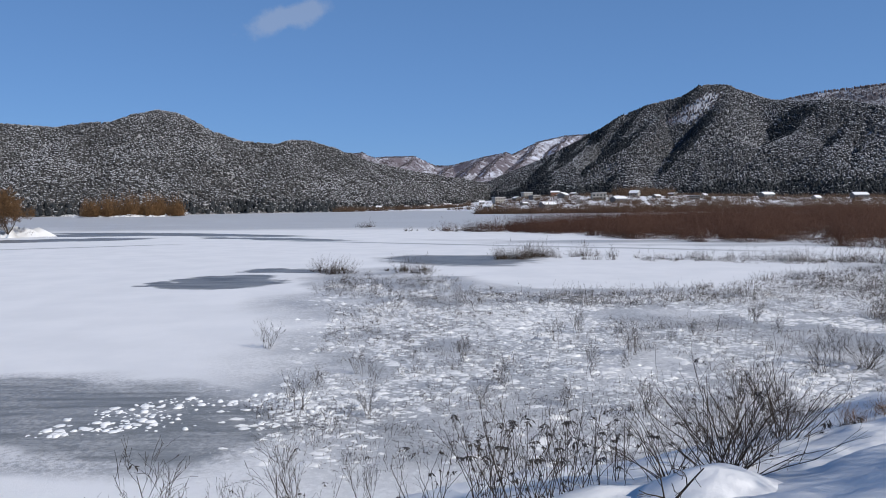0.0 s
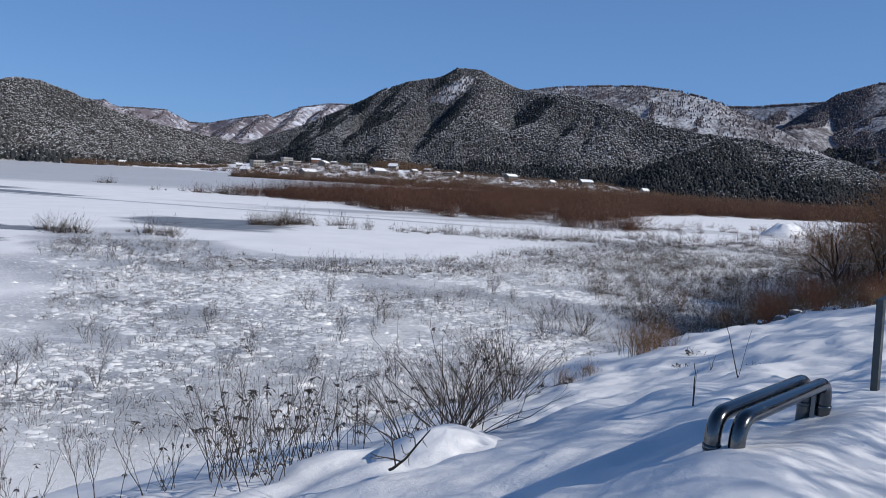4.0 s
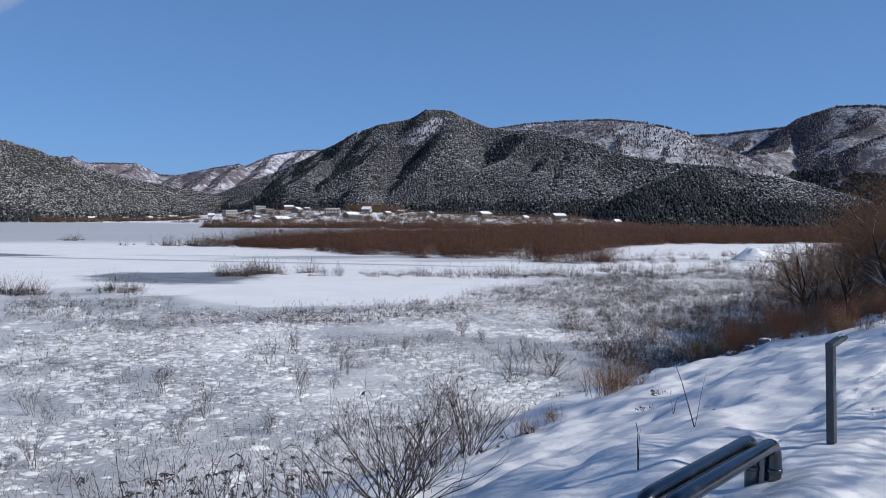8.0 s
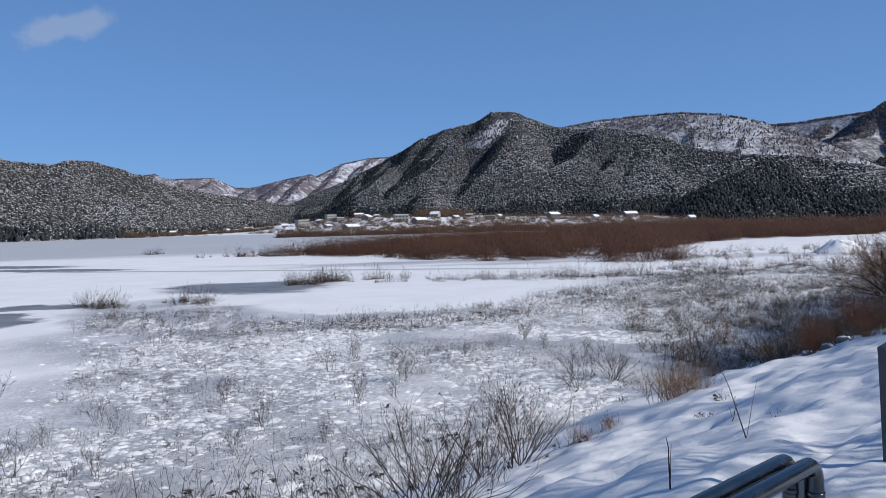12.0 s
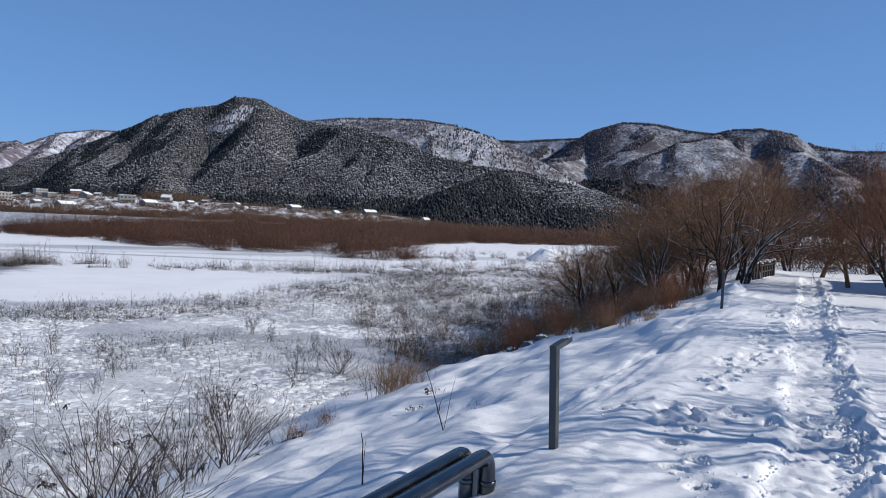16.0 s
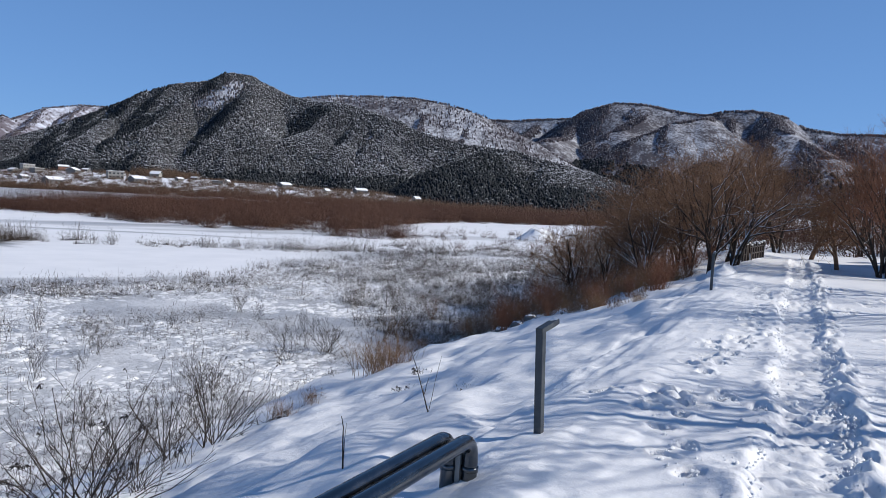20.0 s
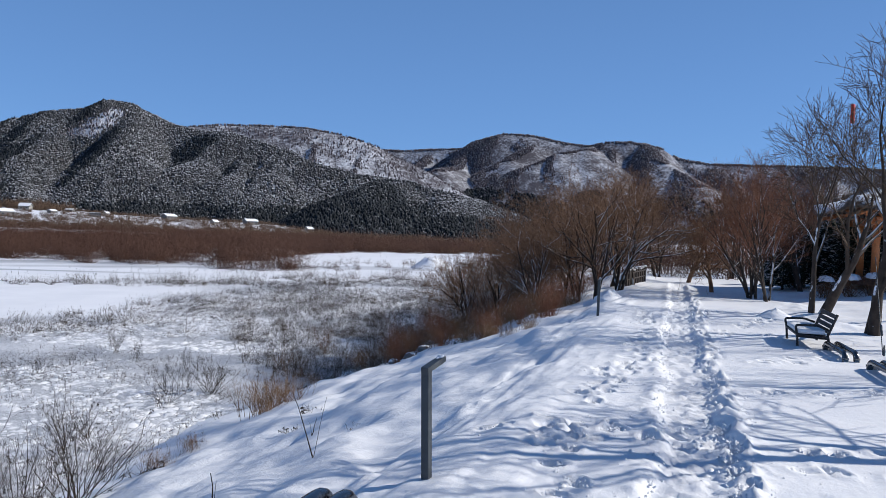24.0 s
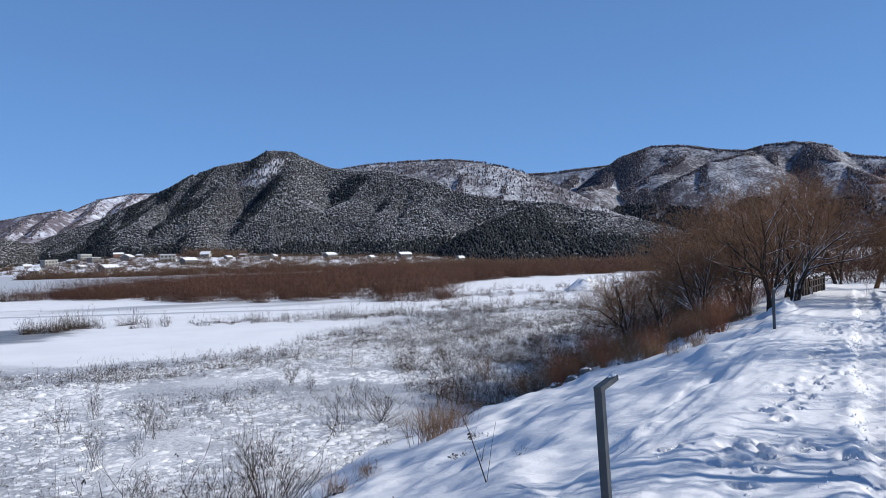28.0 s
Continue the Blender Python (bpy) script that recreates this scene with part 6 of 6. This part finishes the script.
# ---- steel hoop barriers ----
def hoop(length, height, radius, gap, label, name="hoop_barrier"):
    ob = thing(name, label, "barrier", group="hoop barriers")
    for s in (0, 1):
        off = s * gap
        line = rounded(((off * 0.25, -off, -0.3), (off * 0.25, -off, height), (length + off * 0.25, -off, height), (length + off * 0.25, -off, -0.3)), 0.16)
        bar = part("bar", sweep(line, radius, 16), M_STEEL, ob, "polished stainless tube")
        for x in (0, length):
            part("collar", sweep(((x + off * 0.25, -off, 0.04), (x + off * 0.25, -off, 0.075)), radius + 0.006, 16), M_STEEL, bar)
    part("joint_strip", boxed(length - 0.01, length + 0.06, -gap * 0.62, -gap * 0.38, -0.2, height - 0.05), M_WALL, ob, "pale strip between the legs")
    return ob


hb = hoop(1.82, 0.26, 0.052, 0.14, "pair of low polished steel hoop rails on the snowy bank")
hx, hy, hz = uv_z(4.55, 1.95)
hb.matrix_basis = pose(hx, hy, 0.0, 0, 2.0, 28)
hb2 = hoop(1.35, 0.13, 0.045, 0.17, "pair of low steel hoop rails sunk in snow")
hx, hy, hz = uv_z(13.35, -2.9)
hb2.matrix_basis = pose(hx, hy, hz, 0, 0, 30)
hx, hy, hz = uv_z(15.3, -2.65)
copy_thing(hb2, pose(hx, hy, hz, 0, 0, 30))


# ---- bench ----
def bench():
    ob = thing("bench", "dark slatted park bench with snow on its seat", "bench")
    L = 1.45
    for x in (0.0, L):
        fr = part("side_frame", sweep(rounded(((x, 0.02, -0.12), (x, 0.06, 0.42), (x, 0.10, 0.60), (x, -0.30, 0.62), (x, -0.50, 0.55)), 0.06), 0.024, 8), M_IRON, ob, "curved black iron side frame")
        part("leg", sweep(((x, -0.62, -0.12), (x, -0.50, 0.42), (x, -0.66, 0.86)), 0.026, 8), M_IRON, fr)
        part("seat_bearer", sweep(((x, 0.05, 0.38), (x, -0.52, 0.36)), 0.022, 8), M_IRON, fr)
    for k in range(5):
        y = 0.03 - k * 0.125
        part("seat_slat", boxed(-0.05, L + 0.05, y - 0.05, y + 0.05, 0.395 - k * 0.006, 0.43 - k * 0.006, bevel=0.006), M_SLAT, ob)
    for k in range(4):
        z = 0.50 + k * 0.105
        part("back_slat", box(bmesh.new(), -0.05, L + 0.05, -0.018, 0.018, -0.042, 0.042, 0.006, Matrix.Translation((0, -0.525 - k * 0.035, z)) @ Matrix.Rotation(radians(18), 4, "X")), M_SLAT, ob)
    bm = box(bmesh.new(), -0.02, L + 0.02, -0.46, 0.06, 0.431, 0.53, 0.045)
    bmesh.ops.subdivide_edges(bm, edges=bm.edges[:], cuts=2, use_grid_fill=True)
    for vert in bm.verts:
        vert.co += Vector((0, 0, 0.03 * noise.noise(vert.co * 4))) if vert.co.z > 0.46 else Vector((0, 0, 0))
    for f_ in bm.faces:
        f_.smooth = True
    part("seat_snow", bm, M_SNOW, ob, "soft cushion of snow")
    return ob


bn = bench()
bx, by, bz = uv_z(16.7, -2.2)
bn.matrix_basis = pose(bx, by, bz - 0.13, 0, 0, 28) @ Matrix.Scale(0.88, 4)


# ---- pavilion ----
def pavilion():
    ob = thing("pavilion", "orange timber park pavilion with snow-covered tiled roof", "pavilion")
    S, floor_z, eave = 4.4, 0.55, 2.75
    for x in (0, S / 2, S):
        for y in (0, S / 2, S):
            part("foot_stone", sweep(((x, y, -0.4), (x, y, floor_z - 0.18)), 0.20, 12), M_STONE, ob)
            if (x, y) != (S / 2, S / 2):
                part("column", sweep(((x, y, floor_z - 0.18), (x, y, eave)), 0.13, 14), M_WOOD, ob)
    for k in range(15):
        part("floor_board", boxed(-0.35, S + 0.35, -0.35 + k * 0.34, -0.02 + k * 0.34, floor_z - 0.05, floor_z, bevel=0.006), M_WOOD_RED, ob)
    for s in (-0.36, S + 0.24):
        part("floor_beam", boxed(-0.4, S + 0.4, s, s + 0.12, floor_z - 0.26, floor_z - 0.06, bevel=0.01), M_WOOD_RED, ob)
        part("floor_beam", boxed(s, s + 0.12, -0.22, S + 0.22, floor_z - 0.27, floor_z - 0.07, bevel=0.01), M_WOOD_RED, ob)
    for s in (0, S):
        part("lintel", boxed(-0.3, S + 0.3, s - 0.09, s + 0.09, eave - 0.3, eave - 0.04, bevel=0.01), M_WOOD, ob)
        part("lintel", boxed(s - 0.09, s + 0.09, -0.3, S + 0.3, eave - 0.31, eave - 0.05, bevel=0.01), M_WOOD, ob)
    for k in range(15):
        c = -1.0 + k * (S + 2) / 14
        for a, b in (((c, -1.05, eave - 0.02), (c, 0.5, eave + 0.3)), ((c, S + 1.05, eave - 0.02), (c, S - 0.5, eave + 0.3)), ((-1.05, c, eave - 0.02), (0.5, c, eave + 0.3)), ((S + 1.05, c, eave - 0.02), (S - 0.5, c, eave + 0.3))):
            part("rafter", sweep((a, b), 0.055, 8), M_WOOD, ob)

    def roof_shell(lift, over, thick, seed):
        bm, n, rows = bmesh.new(), 16, []
        for i in range(9):
            q = i / 8
            half = (S / 2 + over) * (1 - q) + 0.05
            z = eave + 0.08 + 1.75 * (q ** 1.35) + lift
            ring = []
            for k in range(4 * n):
                side, t = divmod(k, n)
                t = t / n * 2 - 1
                px, py = ((t, -1), (1, t), (-t, 1), (-1, -t))[side]
                up = 0.28 * abs(t) ** 4 * (1 - q) ** 2
                ring.append(bm.verts.new((S / 2 + px * half, S / 2 + py * half, z + up)))
            rows.append(ring)
        for a, b in zip(rows, rows[1:]):
            for k in range(4 * n):
                bm.faces.new((a[k], a[(k + 1) % (4 * n)], b[(k + 1) % (4 * n)], b[k]))
        bm.faces.new(rows[-1])
        r = bmesh.ops.extrude_face_region(bm, geom=bm.faces[:])
        bmesh.ops.translate(bm, vec=(0, 0, thick), verts=[v for v in r["geom"] if isinstance(v, bmesh.types.BMVert)])
        for f_ in bm.faces:
            f_.smooth = True
        return bm
    part("roof", roof_shell(0, 1.15, 0.10, 1), M_TILE, ob, "dark tiled roof")
    part("roof_snow", roof_shell(0.105, 1.08, 0.17, 2), M_SNOW, ob, "thick layer of snow")
    for side in range(2):
        for k in range(34):
            c = -1.05 + k * (S + 2.1) / 33
            a = (c, -1.17, eave + 0.12 + 0.28 * abs(k / 16.5 - 1) ** 4) if side == 0 else (-1.17, c, eave + 0.12 + 0.28 * abs(k / 16.5 - 1) ** 4)
            b = (c, -1.02, a[2] + 0.04) if side == 0 else (-1.02, c, a[2] + 0.04)
            part("eave_tile", sweep((a, b), 0.06, 8), M_TILE, ob)
    return ob


pv = pavilion()
x, y, z = uv_z(31.4, -6.75)
pv.matrix_basis = pose(x, y, z, 0, 0, 28 - 90)
# snowy hedge beside the pavilion
for k, (u, v, s) in enumerate(((30.2, -5.0, 0.55), (30.0, -5.7, 0.6), (29.9, -6.4, 0.55))):
    hd = shrub("hedge_shrub", "clipped brown shrub capped with snow", 60 + k, 0.8, 40, M_TWIG, 0, 2, (4, 3), 0.4, 0.008, group="hedge shrubs")
    x, y, z = uv_z(u, v)
    hd.matrix_basis = pose(x, y, z)
    v_, f_ = lumps(np.array([[0, 0, 0.62], [0.25, 0.1, 0.58], [-0.2, -0.12, 0.6]]), np.array([0.34, 0.22, 0.25]), np.array([0.5, 0.6, 0.6]), np.random.default_rng(k), 12)
    part("snow_cap", mesh_of("snow_cap", v_, f_, M_SNOW, True), M_SNOW, hd, "pad of snow")


# ---- fence at the path's end, guy wires, ribbon ----
fe = thing("fence", "low dark timber fence with snow on its posts", "fence")
pts = [(32.0 + k * 0.42, 1.75 - k * 0.07) for k in range(9)]
for k, (u, v) in enumerate(pts):
    x, y, z = uv_z(u, v)
    po = part("post", boxed(x - 0.04, x + 0.04, y - 0.04, y + 0.04, z - 0.2, z + 0.56 + 0.1 * (k * 7 % 3) / 2, bevel=0.01), M_FENCE, fe)
    part("post_snow", boxed(x - 0.055, x + 0.055, y - 0.055, y + 0.055, z + 0.562 + 0.1 * (k * 7 % 3) / 2, z + 0.61 + 0.1 * (k * 7 % 3) / 2, bevel=0.02), M_SNOW, po)
for h in (0.25, 0.5):
    a, b = uv_z(*pts[0]), uv_z(*pts[-1])
    part("rail", sweep(((a[0], a[1], a[2] + h), (b[0], b[1], b[2] + h)), 0.03, 8), M_FENCE, fe)


def guy_wire(u0, v0, u1, v1, h):
    a, b = uv_z(u0, v0), uv_z(u1, v1)
    ob = thing("guy_wire", "taut steel guy wire from a tree to a ground stake", "wire", a, group="guy wires")
    d = Vector(b) - Vector(a) + Vector((0, 0, h))
    part("wire", sweep(((0, 0, -0.1), d), 0.008, 6), M_WIRE, ob)
    part("turnbuckle", sweep((d * 0.18, d * 0.27), 0.02, 8), M_WIRE, ob)
    part("stake", sweep(((0, 0, -0.2), (0.03, 0, 0.18)), 0.018, 8), M_WIRE, ob)


guy_wire(16.4, -3.45, 19.4, -3.95, 1.6)
rb = thing("ribbon", "small red ribbon hanging high in a tree", "ribbon", (21.89, 7.05, 5.14))
bm = box(bmesh.new(), -0.06, 0.06, -0.04, 0.04, -0.22, 0.25, 0.02)
part("cloth", bm, M_LANTERN, rb)
